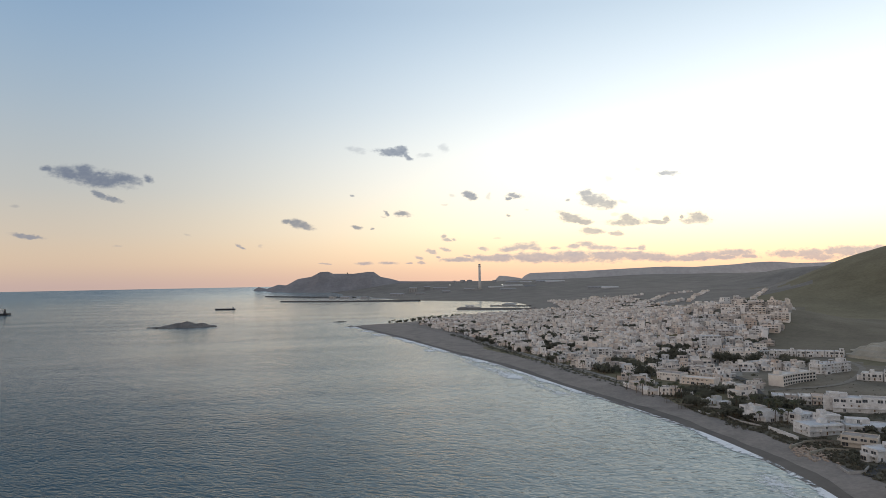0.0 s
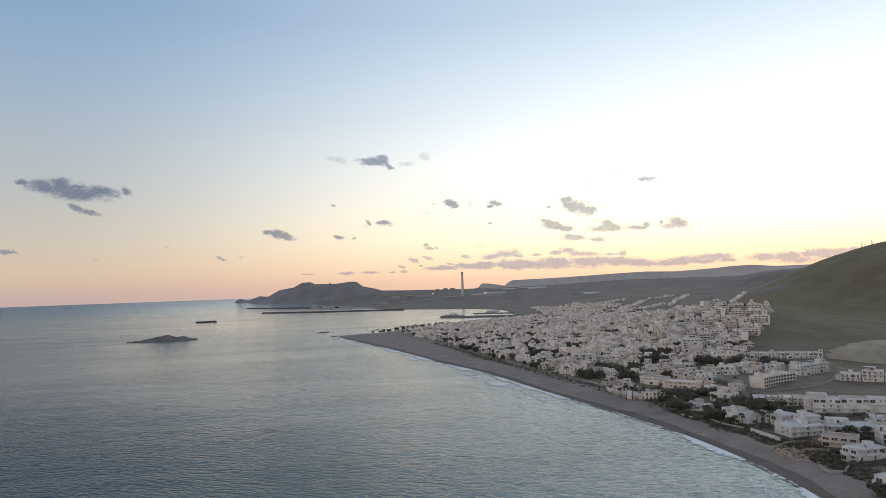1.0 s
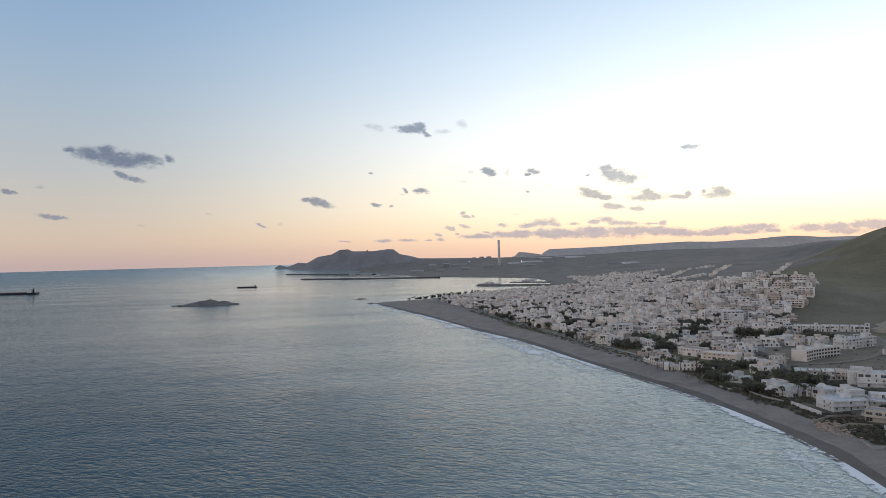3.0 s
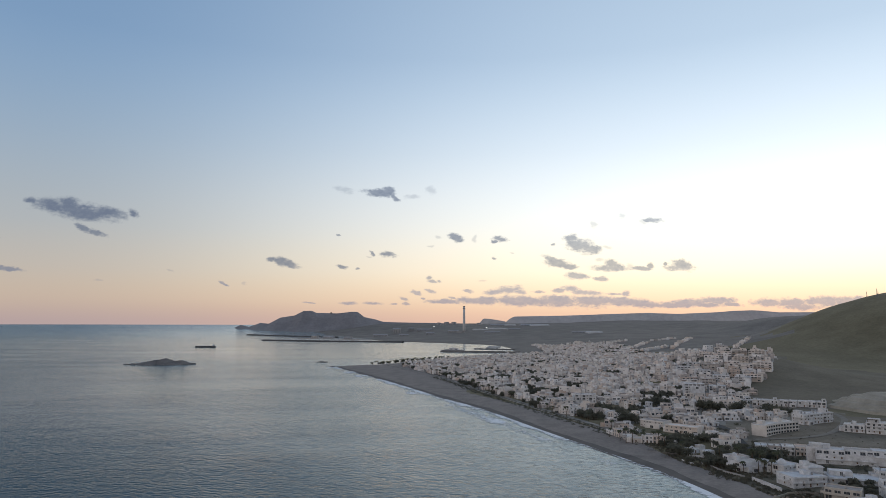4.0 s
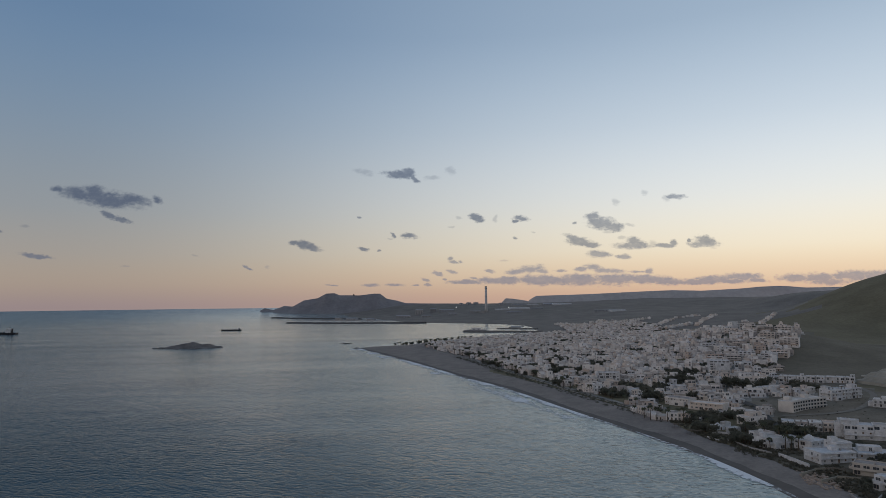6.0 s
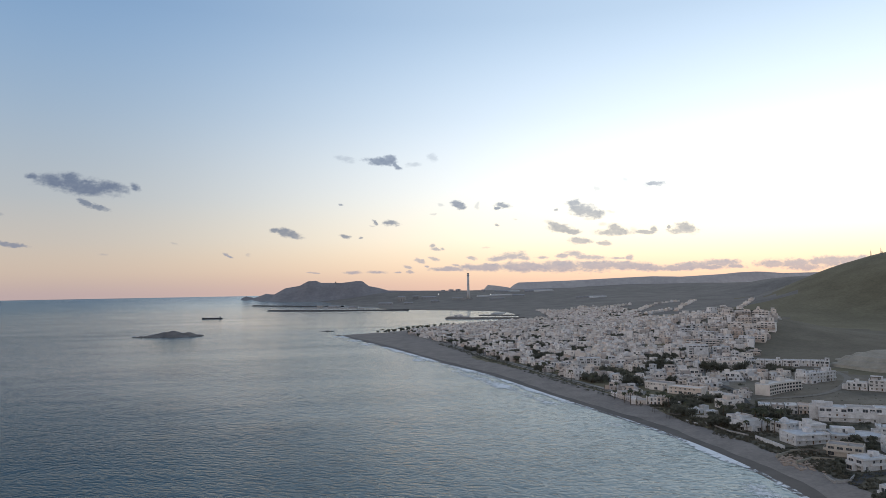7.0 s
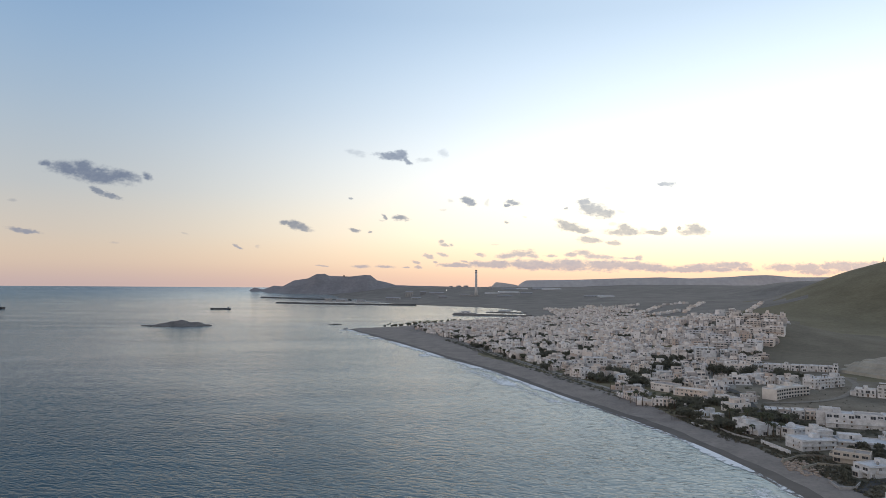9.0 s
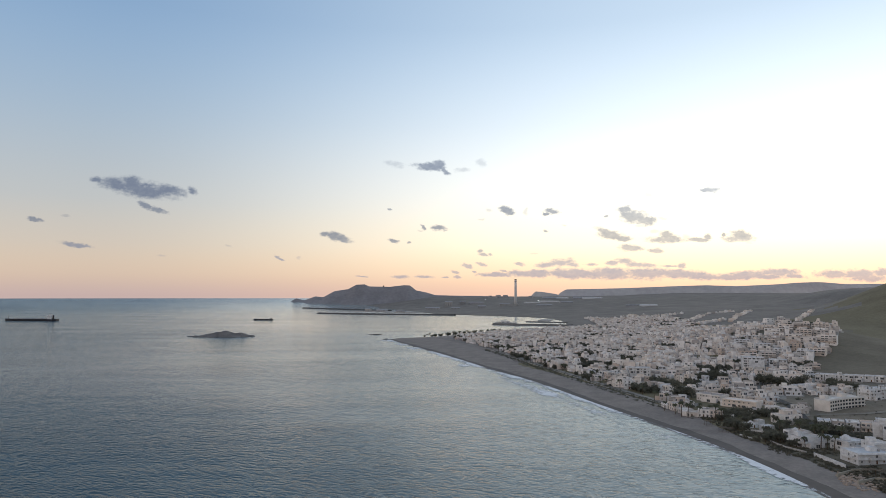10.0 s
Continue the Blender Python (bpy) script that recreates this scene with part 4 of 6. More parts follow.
    for k in sides:
        across = w if k in (0, 2) else d
        n = max(1, int(across / spacing))
        for level in range(storeys):
            out_d, shift = d, 0.0
            if terrace and level == storeys - 1:
                out_d, shift = d - terrace, terrace / 2
            wide = out_d if k in (1, 3) else w
            n = max(1, int(wide / spacing))
            span_left = None
            if level > 0 and k in (0, 3) and rng.random() < balcony:
                size = max([b for b in balc if b < wide - 0.4] or [0])
                m = pose(0, shift, 0) @ side_pose(k, w, out_d, 0, level * storey + 0.05)
                if balcony > 0.8:
                    part("balcony", balcony_form(wide - 0.5, 1.7), wall, home, m=m)
                    span_left = wide - 0.4
                elif size:
                    part("balcony", balc[size], None, home, m=m)
                    span_left = size
            if span_left and span_left > wide - 1:
                n = max(1, int(wide / 3.6))
                for i in range(n):
                    if rng.random() < 0.86:
                        part("gallery_opening", GALLERY, None, home, m=pose(0, shift, 0) @ side_pose(k, w, out_d, (i + 0.5) * wide / n - wide / 2, level * storey + 0.1))
                continue
            for i in range(n):
                if rng.random() < (0.0 if terrace and level == storeys - 1 else sparse):
                    continue
                u = (i + 0.5) * wide / n - wide / 2 + rng.uniform(-0.15, 0.15)
                on_balcony = span_left and abs(u) < span_left / 2 - 0.7
                if level == 0 and k == 0 and i == n // 2:
                    part("door", DOOR, None, home, m=pose(0, shift, 0) @ side_pose(k, w, out_d, u, 0.05))
                elif wide / n > 3.05 and rng.random() < (0.8 if terrace and level == storeys - 1 else glazed * 0.35):
                    part("gallery_opening", GALLERY, None, home, m=pose(0, shift, 0) @ side_pose(k, w, out_d, u, level * storey + 0.1))
                elif on_balcony or rng.random() < glazed * 0.5:
                    part("window", TALL_WINDOW, None, home, m=pose(0, shift, 0) @ side_pose(k, w, out_d, u, level * storey + 0.1))
                else:
                    q = rng.random()
                    shape = WIDE_WINDOW if q < glazed * 0.6 else SHUT_WINDOW if q > 0.8 else WINDOW
                    part("window", shape, None, home, m=pose(0, shift, 0) @ side_pose(k, w, out_d, u, level * storey + 0.8))
    return home


# ---- the houses nearest the beach, one by one ----
rng = random.Random(11)
RIM = 19.0
M_SANDY = material("sand_render", [(0.3, (0.42, 0.38, 0.33)), (0.7, (0.55, 0.50, 0.44))], 0.3, rough=0.9, fine=0.3, fine_scale=1.4)
house(186, 299, 15, 8.5, 2, 13.6, rng, "white two-storey beach house with dark open verandas", white=True, sides=(0, 3), balcony=0.5, glazed=0.8, spacing=3.6, sparse=0.45, annex=1.0)
house(173, 257, 15, 9, 2, 16, rng, "white beach house with a long shaded colonnade", white=True, sides=(0, 3), balcony=1.0, glazed=1.0, hut=False, spacing=3.4)
house(208, 299, 13, 11, 2, 18, rng, "white two-storey house behind a garden wall", white=True, sides=(0, 1, 3), balcony=0.4)
house(226, 308, 12, 11, 2, 10, rng, "white two-storey house with a flat roof", white=True, sides=(0, 3), balcony=0.4)
house(189, 321, 15, 9, 2, -38, rng, "sand-coloured two-storey apartment block with deep dark balconies", "apartment block", sides=(0, 1, 3), balcony=1.0, glazed=0.9, hut=False, spacing=3.4, wall_mat=M_SANDY, annex=0)
house(184.2, 348.8, 19, 13, 2, 9, rng, "white block with long sea-facing balconies and a plain front", "apartment block", white=True, sides=(0, 3), balcony=0.6, glazed=0.3, spacing=3.6, sparse=0.5, annex=0)
house(193, 357, 9, 9, 3, 9, rng, "white raised wing of an apartment block", "apartment block", white=True, sides=(0, 3), balcony=0.3, glazed=0.3, sparse=0.5, annex=0)
house(212, 351, 24, 14, 1, -20, rng, "long low white terrace with broad flat roofs", "apartment block", white=True, sides=(0, 3), glazed=0.4, sparse=0.3)
house(214, 321, 12, 9, 2, -14, rng, "white house with arched windows behind trees", white=True, sides=(0, 3), glazed=0.7, sparse=0.2)
house(188, 374, 13, 11, 2, 25, rng, "white house with a domed roof room", white=True, sides=(0, 3), dome=2.4, hut=False, glazed=0.5)
house(171, 384, 14, 10, 2, 18, rng, "white two-storey villa with arched porches", "villa", white=True, sides=(0, 3), balcony=0.9, glazed=0.6, spacing=2.8)
house(172, 397, 11, 9, 2, 18, rng, "white villa with a roof terrace among palms", "villa", white=True, sides=(0, 3), balcony=0.5, dome=1.5, hut=False)
house(186, 393, 8, 8, 1, 18, rng, "small white garden house", white=True, sides=(0, 3), hut=False)
house(160, 432, 6, 5, 1, 20, rng, "small white villa in a dark grove", "villa", white=True, sides=(0, 3), dome=1.3, hut=False)
house(166, 424, 7, 5, 1, 20, rng, "low white villa with a curved porch in a grove", "villa", white=True, sides=(0, 3), hut=False, balcony=0.0)
house(168, 441, 4.5, 4.5, 1, 20, rng, "small white pavilion among trees", "villa", white=True, sides=(0, 3), hut=False)
for i in range(5):
    house(201 + 6.9 * i, 427 - 2.9 * i, 6.9, 10, 2, -22.5, rng, "white two-storey terraced house with brown-framed porch", "terraced house", white=i % 2 == 0,
          sides=(0,), balcony=0.7, glazed=0.9, spacing=2.3, group="terraced row", hut=i == 4)
house(187, 446, 16, 9, 2, 16, rng, "pale two-storey house at the edge of a grove", sides=(0, 3), glazed=0.5)
house(226.6, 396.8, 14.8, 13, 3, -24, rng, "tall white corner block with a roof tower", "apartment block", white=True, sides=(0, 3), glazed=0.3, sparse=0.55, terrace=2.5, spacing=3.4)
house(222, 401, 5, 5, 4, -24, rng, "small white stair tower above a corner block", "tower", white=True, sides=(0,), glazed=0.0, hut=False, sparse=0.6)
for i in range(3):
    house(240 + 13.0 * i, 391 - 5.8 * i, 14.6, 14, 3, -24, rng, "plain white terrace with a dark open gallery on top", "apartment block", white=True, sides=(0,), glazed=0.2, sparse=0.62,
          spacing=3.4, group="gallery terrace", terrace=4.5, hut=i == 2)
for i in range(4):
    house(232 + 14 * i, 352 - 5.5 * i, 13, 11, 2, -18, rng, "white two-storey house behind trees", white=i % 2 == 0, sides=(0, 3), balcony=0.4)
for i in range(3):
    house(228 + 14 * i, 322 - 6 * i, 12, 11, 2, -10, rng, "pale two-storey house with a flat roof", sides=(0, 3), balcony=0.4)
# three-storey hotel on a shallow curve
def swept(path, profile, closed_ends=True):
    """Carry a closed profile of (outwards, up) along a path of (x, y, heading)."""
    f, n = Form(), len(profile)
    for x, y, a in path:
        for o, z in profile:
            f.v.append((x - o * math.sin(a), y + o * math.cos(a), z))
    for i in range(len(path) - 1):
        for j in range(n):
            k = (j + 1) % n
            f.f.append((i * n + j, (i + 1) * n + j, (i + 1) * n + k, i * n + k))
    f.f += [tuple(range(n - 1, -1, -1)), tuple((len(path) - 1) * n + j for j in range(n))]
    f.m = [0] * len(f.f)
    return f


def curved_hotel(x, y, start, end, length, deep, label):
    z, n = ground_at(x + 8, y + 4), 12
    hotel = thing("hotel", label, "hotel", pose(x, y, z))
    path, px_, py_ = [], 0.0, 0.0
    for i in range(n + 1):
        a = radians(start + (end - start) * i / n)
        path.append((px_, py_, a))
        px_, py_ = px_ + length / n * math.cos(a), py_ + length / n * math.sin(a)
    h = 7.2
    part("wall", swept(path, [(0, -3), (0, h + 0.9), (0.3, h + 0.9), (0.3, h), (deep - 0.3, h), (deep - 0.3, h + 0.9), (deep, h + 0.9), (deep, -3)][::-1]), M_HOTEL, hotel)
    part("roof", swept(path, [(0.32, h), (0.32, h + 0.07), (deep - 0.32, h + 0.07), (deep - 0.32, h)][::-1]), M_ROOF, hotel)
    for level in (1, 2, 3):
        part("ledge", swept(path, [(-0.8, 2.4 * level - 0.25), (-0.8, 2.4 * level + 0.15), (0.1, 2.4 * level + 0.15), (0.1, 2.4 * level - 0.25)][::-1]), M_HOTEL, hotel)
    for level in range(3):
        for i in range(n):
            (ax, ay, aa), (bx, by, _) = path[i], path[i + 1]
            part("arcade_opening", ARCADE, None, hotel, m=pose((ax + bx) / 2, (ay + by) / 2, 2.4 * level + 0.5, 0, 0, math.degrees(math.atan2(by - ay, bx - ax))))
    for i in (2, 8):
        q = path[i]
        part("stair_hut", hut_form(4.5, 4, 2.4), M_HOTEL, hotel, m=pose(q[0] - 7 * math.sin(q[2]), q[1] + 7 * math.cos(q[2]), h + 0.07, 0, 0, math.degrees(q[2])))


M_HOTEL = material("cream_render", [(0.3, (0.54, 0.50, 0.46)), (0.7, (0.68, 0.64, 0.59))], 0.2, rough=0.9, fine=0.2)
# arcade openings are closed by dark panes that paint the shade within
ARCADE = window_form(2.3, 1.45, 0).mesh("arcade_opening", [M_HOTEL, M_GLASS_AND_SHADE])
curved_hotel(229, 477, 40, 20, 39, 10.5, "cream three-storey hotel in a curve with rows of dark arcade openings")
# long two-storey row below the hill
for i in range(8):
    house(296 + 6.3 * i, 632 - 4.2 * i, 7.0, 9, 2, -33, rng, "white two-storey row house with square bays", "terraced house", white=True, sides=(0,), glazed=1.0, spacing=2.4,
          group="row below the hill", hut=i in (2, 7))
for i in range(3):
    house(281 + 9.5 * i, 526 + 3.2 * i, 10, 11, 3, 20, rng, "white three-storey block with small balconies", "apartment block", white=True, sides=(0, 3), balcony=0.6, group="white blocks by the field")
for i in range(5):
    house(300 + 11 * i, 491 - 8.5 * i, 13, 11, 3 if i % 2 else 2, -36, rng, "pale terraced block with a flat roof", "apartment block", sides=(0, 3) if i == 0 else (0,), balcony=0.6, glazed=0.6, group="blocks by the road", white=i != 3)
house(168, 530, 20, 12, 2, -49, rng, "low cream building with a row of dark windows", "public building", sides=(0, 3), glazed=0.0, spacing=2.3, hut=False)
house(179.5, 502, 24, 10, 2, -41, rng, "low pink-grey market hall with a broad flat roof", "public building", sides=(0, 3), glazed=0.2, hut=False)
for i in range(4):
    house(133.1 + 6.8 * (i + 0.5), 474.5 - 3.2 * (i + 0.5), 7.5, 10, 2 if i in (1, 2) else 1, -25, rng, "pale beachfront building with open arcades", "beach bar", sides=(0, 3) if i == 0 else (0,), glazed=1.0, spacing=2.4,
          group="beachfront row", hut=False, annex=0.3)
for i in range(3):
    house(133.5 - 2.3 * i, 485 + 9.6 * i, 9, 9, 1 + i % 2, 12, rng, "low pale beachfront building with dark doorways", "beach bar", sides=(0, 3), glazed=1.0, spacing=2.6, group="beachfront row", hut=False, annex=0)
for i in range(3):
    house(136 + 6.4 * i, 668 - 1.6 * i, 6.6, 10, 4, -12, rng, "white four-storey block with columns of dark windows", "apartment block", white=True, sides=(0, 3) if i == 0 else (0,), glazed=0.9, spacing=2.4,
          group="blue-windowed block", hut=False)

# flats on the flank of the hill, tier above tier
fr = random.Random(8)
FLATS = [(384, 800, 20, 4, -34), (366, 806, 17, 3, -30), (350, 754, 19, 3, -36), (334, 744, 16, 3, -30), (398, 838, 21, 3, -34), (379, 846, 17, 3, -28), (358, 826, 18, 3, -24),
         (340, 786, 17, 3, -26), (318, 764, 17, 3, -18), (414, 878, 20, 3, -32), (394, 884, 18, 3, -26), (372, 880, 17, 3, -22), (350, 868, 18, 3, -20), (332, 826, 17, 3, -20), (408, 918, 19, 2, -28),
         (386, 922, 18, 3, -22), (360, 912, 18, 2, -18), (338, 902, 17, 2, -14), (312, 802, 17, 3, -14), (322, 862, 18, 2, -14), (263, 702, 20, 5, -8), (296, 722, 17, 2, -20), (298, 752, 15, 3, -12),
         (284, 772, 17, 3, -8), (302, 838, 16, 3, -10)]
for x, y, w, n, turn in FLATS:
    house(x, y, w, 11, n, turn, fr, "pale apartment slab with long balconies on a slope", "apartment block", sides=(0,), glazed=0.8, balcony=0.95 if fr.random() < 0.7 else 0.3, spacing=4.2,
          group="flats on the hill flank", white=fr.random() < 0.3, hut=fr.random() < 0.6)

# ---- the town: blocks of houses between streets that run with the shore ----
GRID = 18.6
gc, gs = math.cos(radians(GRID)), math.sin(radians(GRID))
TAKEN = [(135, 215, 405, 470), (195, 262, 380, 470), (215, 300, 430, 545), (215, 345, 300, 430), (150, 195, 480, 546), (118, 175, 452, 512), (280, 360, 440, 530),
         (128, 156, 655, 680), (285, 350, 590, 645), (275, 318, 512, 542), (196, 214, 622, 644), (143, 160, 535, 556), (226, 262, 575, 606), (106, 126, 838, 862)]


def town_edge(y):
    """How far inland the houses reach."""
    return np.interp(y, [430, 520, 560, 600, 700, 800, 950, 1040, 1120, 1500, 2000, 2300], [215, 240, 285, 296, 318, 392, 462, 470, 400, 470, 520, 470])


lots = []
tr = random.Random(4)
for bu in range(-32, 64):
    for bv in range(0, 58):
        u0, v0 = bu * 29.0 + (bv % 2) * 5, 380 + bv * 49.0
        askew = radians(tr.choice([0, 0, 8, -14, -30, -40]))
        across, deep = tr.choice([(3, 7), (4, 8), (4, 9), (3, 6), (3, 8), (2, 6), (4, 7)])
        for i in range(across):
            for j in range(deep):
                pw, pd = 25.5 / across, 45.0 / deep
                w, d = pw - tr.uniform(0.1, 2.2), pd - tr.uniform(0.0, 1.8)
                u, v = u0 + (i + 0.5) * pw + tr.uniform(-0.5, 0.5), v0 + (j + 0.5) * pd
                bx_c, by_c = u0 + 12.75, v0 + 22.5
                u, v = bx_c + (u - bx_c) * math.cos(askew) - (v - by_c) * math.sin(askew), by_c + (u - bx_c) * math.sin(askew) + (v - by_c) * math.cos(askew)
                lots.append((u * gc - v * gs, u * gs + v * gc, w, d, tr.random(), tr.random(), tr.random(), math.degrees(askew)))
lots = np.array(lots)
ls = inland(lots[:, 0], lots[:, 1])
lx, ly = lots[:, 0], lots[:, 1]
edge_noise = 24 * lumps(lx, ly, 90)
keep = (ls > beach_width(ly) + 14 + edge_noise * 0.2) & (lx > -70) & (ly > 445) & (ly < 2250) & (lx < town_edge(ly) + edge_noise)
keep &= ~((ly > 1500) & (lots[:, 4] < 0.35 + 0.45 * step(1500, 2200, ly))) & (lots[:, 4] > 0.10)
for x, y, w, n, turn in FLATS:
    keep &= ~((np.abs(lx - x) < w * 0.55 + 3) & (np.abs(ly - y) < 13))
for x0, x1, y0, y1 in TAKEN:
    keep &= ~((lx > x0) & (lx < x1) & (ly > y0) & (ly < y1))
keep &= ~((lumps(lx, ly, 50, 2) > 0.24) & (ly < 1250))
# green courtyards in the blocks
court = keep & (lumps(lx, ly, 26, 2) > 0.19) & (ly < 1900)
courts = lots[court][:, :2]
lots = lots[keep & ~court]
lots = lots[np.argsort(lots[:, 1])]
gx = np.array([v[:2] for v in gform.v])
near_lot = np.zeros(len(gx), bool)
inside = np.where((gx[:, 1] > 240) & (gx[:, 1] < 2300) & (gx[:, 0] > -120) & (gx[:, 0] < 560))[0]
for k in range(0, len(inside), 400):
    q = inside[k:k + 400]
    near_lot[q] = np.min((gx[q, None, 0] - lots[None, :, 0]) ** 2 + (gx[q, None, 1] - lots[None, :, 1]) ** 2, axis=1) < 9.0 ** 2
# distant ground that takes the haze-greyed soil
hazed_land = (gx[:, 1] > 1500 + 250 * lumps(gx[:, 0], gx[:, 1], 300)) & (gx[:, 0] < 560 + 0.16 * gx[:, 1] + 420 * lumps(gx[:, 0], gx[:, 1], 180))
tilled = (gx[:, 0] > 196) & (gx[:, 0] < 340 + 60 * lumps(gx[:, 0], gx[:, 1], 40)) & (gx[:, 1] > 385) & (gx[:, 1] < 610)
foot = (gx[:, 0] > 290) & (gx[:, 0] < 640 + 300 * lumps(gx[:, 0], gx[:, 1], 90)) & (gx[:, 1] > 600 + 60 * lumps(gx[:, 0], gx[:, 1], 50)) & (gx[:, 1] < 1250 + 400 * lumps(gx[:, 0], gx[:, 1], 120))
hazed_land |= (gx[:, 1] > 1950 + 250 * lumps(gx[:, 0], gx[:, 1], 300)) & (gx[:, 0] < 0.8 * gx[:, 1])
shade_gardens = (gx[:, 1] > 225) & (gx[:, 1] < 400) & (gx[:, 0] > 150) & (gx[:, 0] < 300)
g_in = inland(gx[:, 0], gx[:, 1])
dunes = (g_in > 0) & (g_in < 105) & (gx[:, 1] > 790) & (gx[:, 1] < 1420) & (gx[:, 0] < 140)
foot |= shade_gardens
ground.data.polygons.foreach_set("material_index", [1 if near_lot[f[0]] and near_lot[f[2]] else 5 if dunes[f[0]] else 3 if tilled[f[0]] else 4 if foot[f[0]] else 2 if hazed_land[f[0]] else 0 for f in gform.f])
NEAR = 310
LOOKS = ["white flat-roofed town house with parapet", "cream plastered town house with roof terrace", "pale grey three-storey house with balconies", "weathered white house in a dense street block"]
for x, y, w, d, a, b, c, askew in lots[:NEAR]:
    r2 = random.Random(int(x * 31 + y * 17))
    house(x, y, w, d, 1 + (b > 0.45) + (b > 0.93), GRID + askew + r2.uniform(-2, 2), r2, LOOKS[int(c * 4)], sides=(0, 3), balcony=0.4, glazed=0.5, white=c < 0.2, terrace=r2.uniform(2.2, 4.0) if a > 0.6 else 0.0, sparse=0.3)


def far_house(form, x, y, z, w, d, h, turn, rng, windows=True):
    """The same house in the joined mass of the distant town."""
    c, s_ = math.cos(radians(turn)), math.sin(radians(turn))
    put = lambda p: (x + p[0] * c - p[1] * s_, y + p[0] * s_ + p[1] * c, z + p[2])
    b = body_form(w, d, h, foot=4.0)
    form.add([put(p) for p in b.v], b.f[:-1], 0)
    k = len(form.v) - len(b.v)
    form.f.append(tuple(k + i for i in b.f[-1]))
    form.m.append(1)
    if rng.random() < 0.6:
        hx, hy, hw = rng.uniform(-0.25, 0.25) * w, rng.uniform(-0.1, 0.3) * d, rng.uniform(1.2, 2.4)
        q = Form()
        q.box(hx - hw, hx + hw, hy - 1.5, hy + 1.5, h - 0.1, h + 2.4)
        form.add([put(p) for p in q.v], q.f, 0)
    q = Form()
    if rng.random() < 0.55:
        aw, ad, ah = w * rng.uniform(0.3, 0.5), rng.uniform(1.2, 2.4), h * rng.uniform(0.35, 0.75)
        ax = rng.uniform(-0.25, 0.25) * w
        q.box(ax - aw, ax + aw, -d / 2 - ad, -d / 2 + 0.1, -3, ah)
    if h > 4.5 and rng.random() < 0.6:
        for level in range(1, int(h / 2.8) + 1):
            q.box(-w / 2 - 0.15, w / 2 + 0.15, -d / 2 - 0.9, -d / 2 + 0.1, level * STOREY - 0.2, level * STOREY + 0.12)
    form.add([put(p) for p in q.v], q.f, 0)
    if windows:
        q = Form()
        for level in range(int(h / STOREY)):
            for side in (0, 3):
                wide = w if side == 0 else d
                n = int(wide / 3.1)
                for i in range(n):
                    if rng.random() < 0.58:
                        continue
                    tall = rng.random() < 0.4
                    a, o = (i + 0.5) * wide / n - wide / 2, rng.uniform(0.55, 1.1)
                    z0, z1 = level * STOREY + (0.2 if tall else 0.9), level * STOREY + 2.1
                    if side == 0:
                        q.box(a - o, a + o, -d / 2 - 0.06, -d / 2 + 0.1, z0, z1, bottom=False)
                    else:
                        q.box(-w / 2 - 0.06, -w / 2 + 0.1, a - o, a + o, z0, z1, bottom=False)
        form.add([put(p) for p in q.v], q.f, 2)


mass = Form()
fz = land(lots[NEAR:, 0], lots[NEAR:, 1])
for (x, y, w, d, a, b, c, askew), z in zip(lots[NEAR:], fz):
    r2 = random.Random(int(x * 31 + y * 17))
    tall = (1 + (b > 0.5) + (b > 0.92) + (b > 0.97 and 600 < y < 1100)) + c * 0.25
    far_house(mass, x, y, float(z), w, d, STOREY * tall, GRID + askew + r2.uniform(-3, 3), r2, windows=y < 1400)
# thin rows that climb the slopes behind the town
for x0, y0, x1, y1, n in [(663, 1513, 780, 1688, 14), (583, 1692, 765, 2042, 26), (643, 2040, 712, 2041, 7), (450, 1656, 604, 1956, 26), (477, 2116, 587, 2122, 10), (311, 2300, 360, 2290, 6), (463, 2300, 481, 2290, 3), (499, 1654, 581, 1731, 10), (330, 1900, 380, 2100, 12), (400, 1800, 470, 2000, 12)]:
    for i in range(n):
        k = i / (n - 1)
        r2 = random.Random(int(x0 + i))
        x, y = x0 + (x1 - x0) * k + r2.uniform(-3, 3), y0 + (y1 - y0) * k
        far_house(mass, x, y, ground_at(x, y), 10, 8, 2.6 * r2.choice([1, 2, 2]), math.degrees(math.atan2(y1 - y0, x1 - x0)) - 90, r2, False)
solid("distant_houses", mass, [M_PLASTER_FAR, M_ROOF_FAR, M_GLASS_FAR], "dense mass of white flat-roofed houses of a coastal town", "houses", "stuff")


# ---- trees and palms ----
def crown_form(seed, radius, tall, count, leaf):
    """Uneven crown of small leaf clumps round several lobes."""
    r, f = random.Random(seed), Form()
    lobes = [(r.uniform(-0.8, 0.8) * radius, r.uniform(-0.8, 0.8) * radius, r.uniform(0.1, 0.85) * tall, r.uniform(0.25, 0.6) * radius) for _ in range(9)]
    for _ in range(count):
        lx_, ly_, lz_, lr_ = r.choice(lobes)
        dv = Vector((r.gauss(0, 1), r.gauss(0, 1), r.gauss(0, 0.8))).normalized() * lr_ * r.uniform(0.45, 1.2)
        c = Vector((lx_, ly_, lz_)) + dv
        a = Vector((r.gauss(0, 1), r.gauss(0, 1), r.gauss(0, 1))).normalized()
        b = a.orthogonal().normalized() * leaf * r.uniform(0.6, 1.2)
        g_ = a.cross(b).normalized() * leaf * r.uniform(0.4, 0.9)
        f.add([c - b, c + g_ * 0.8, c + b, c - g_], [(0, 1, 2, 3)])
    return f


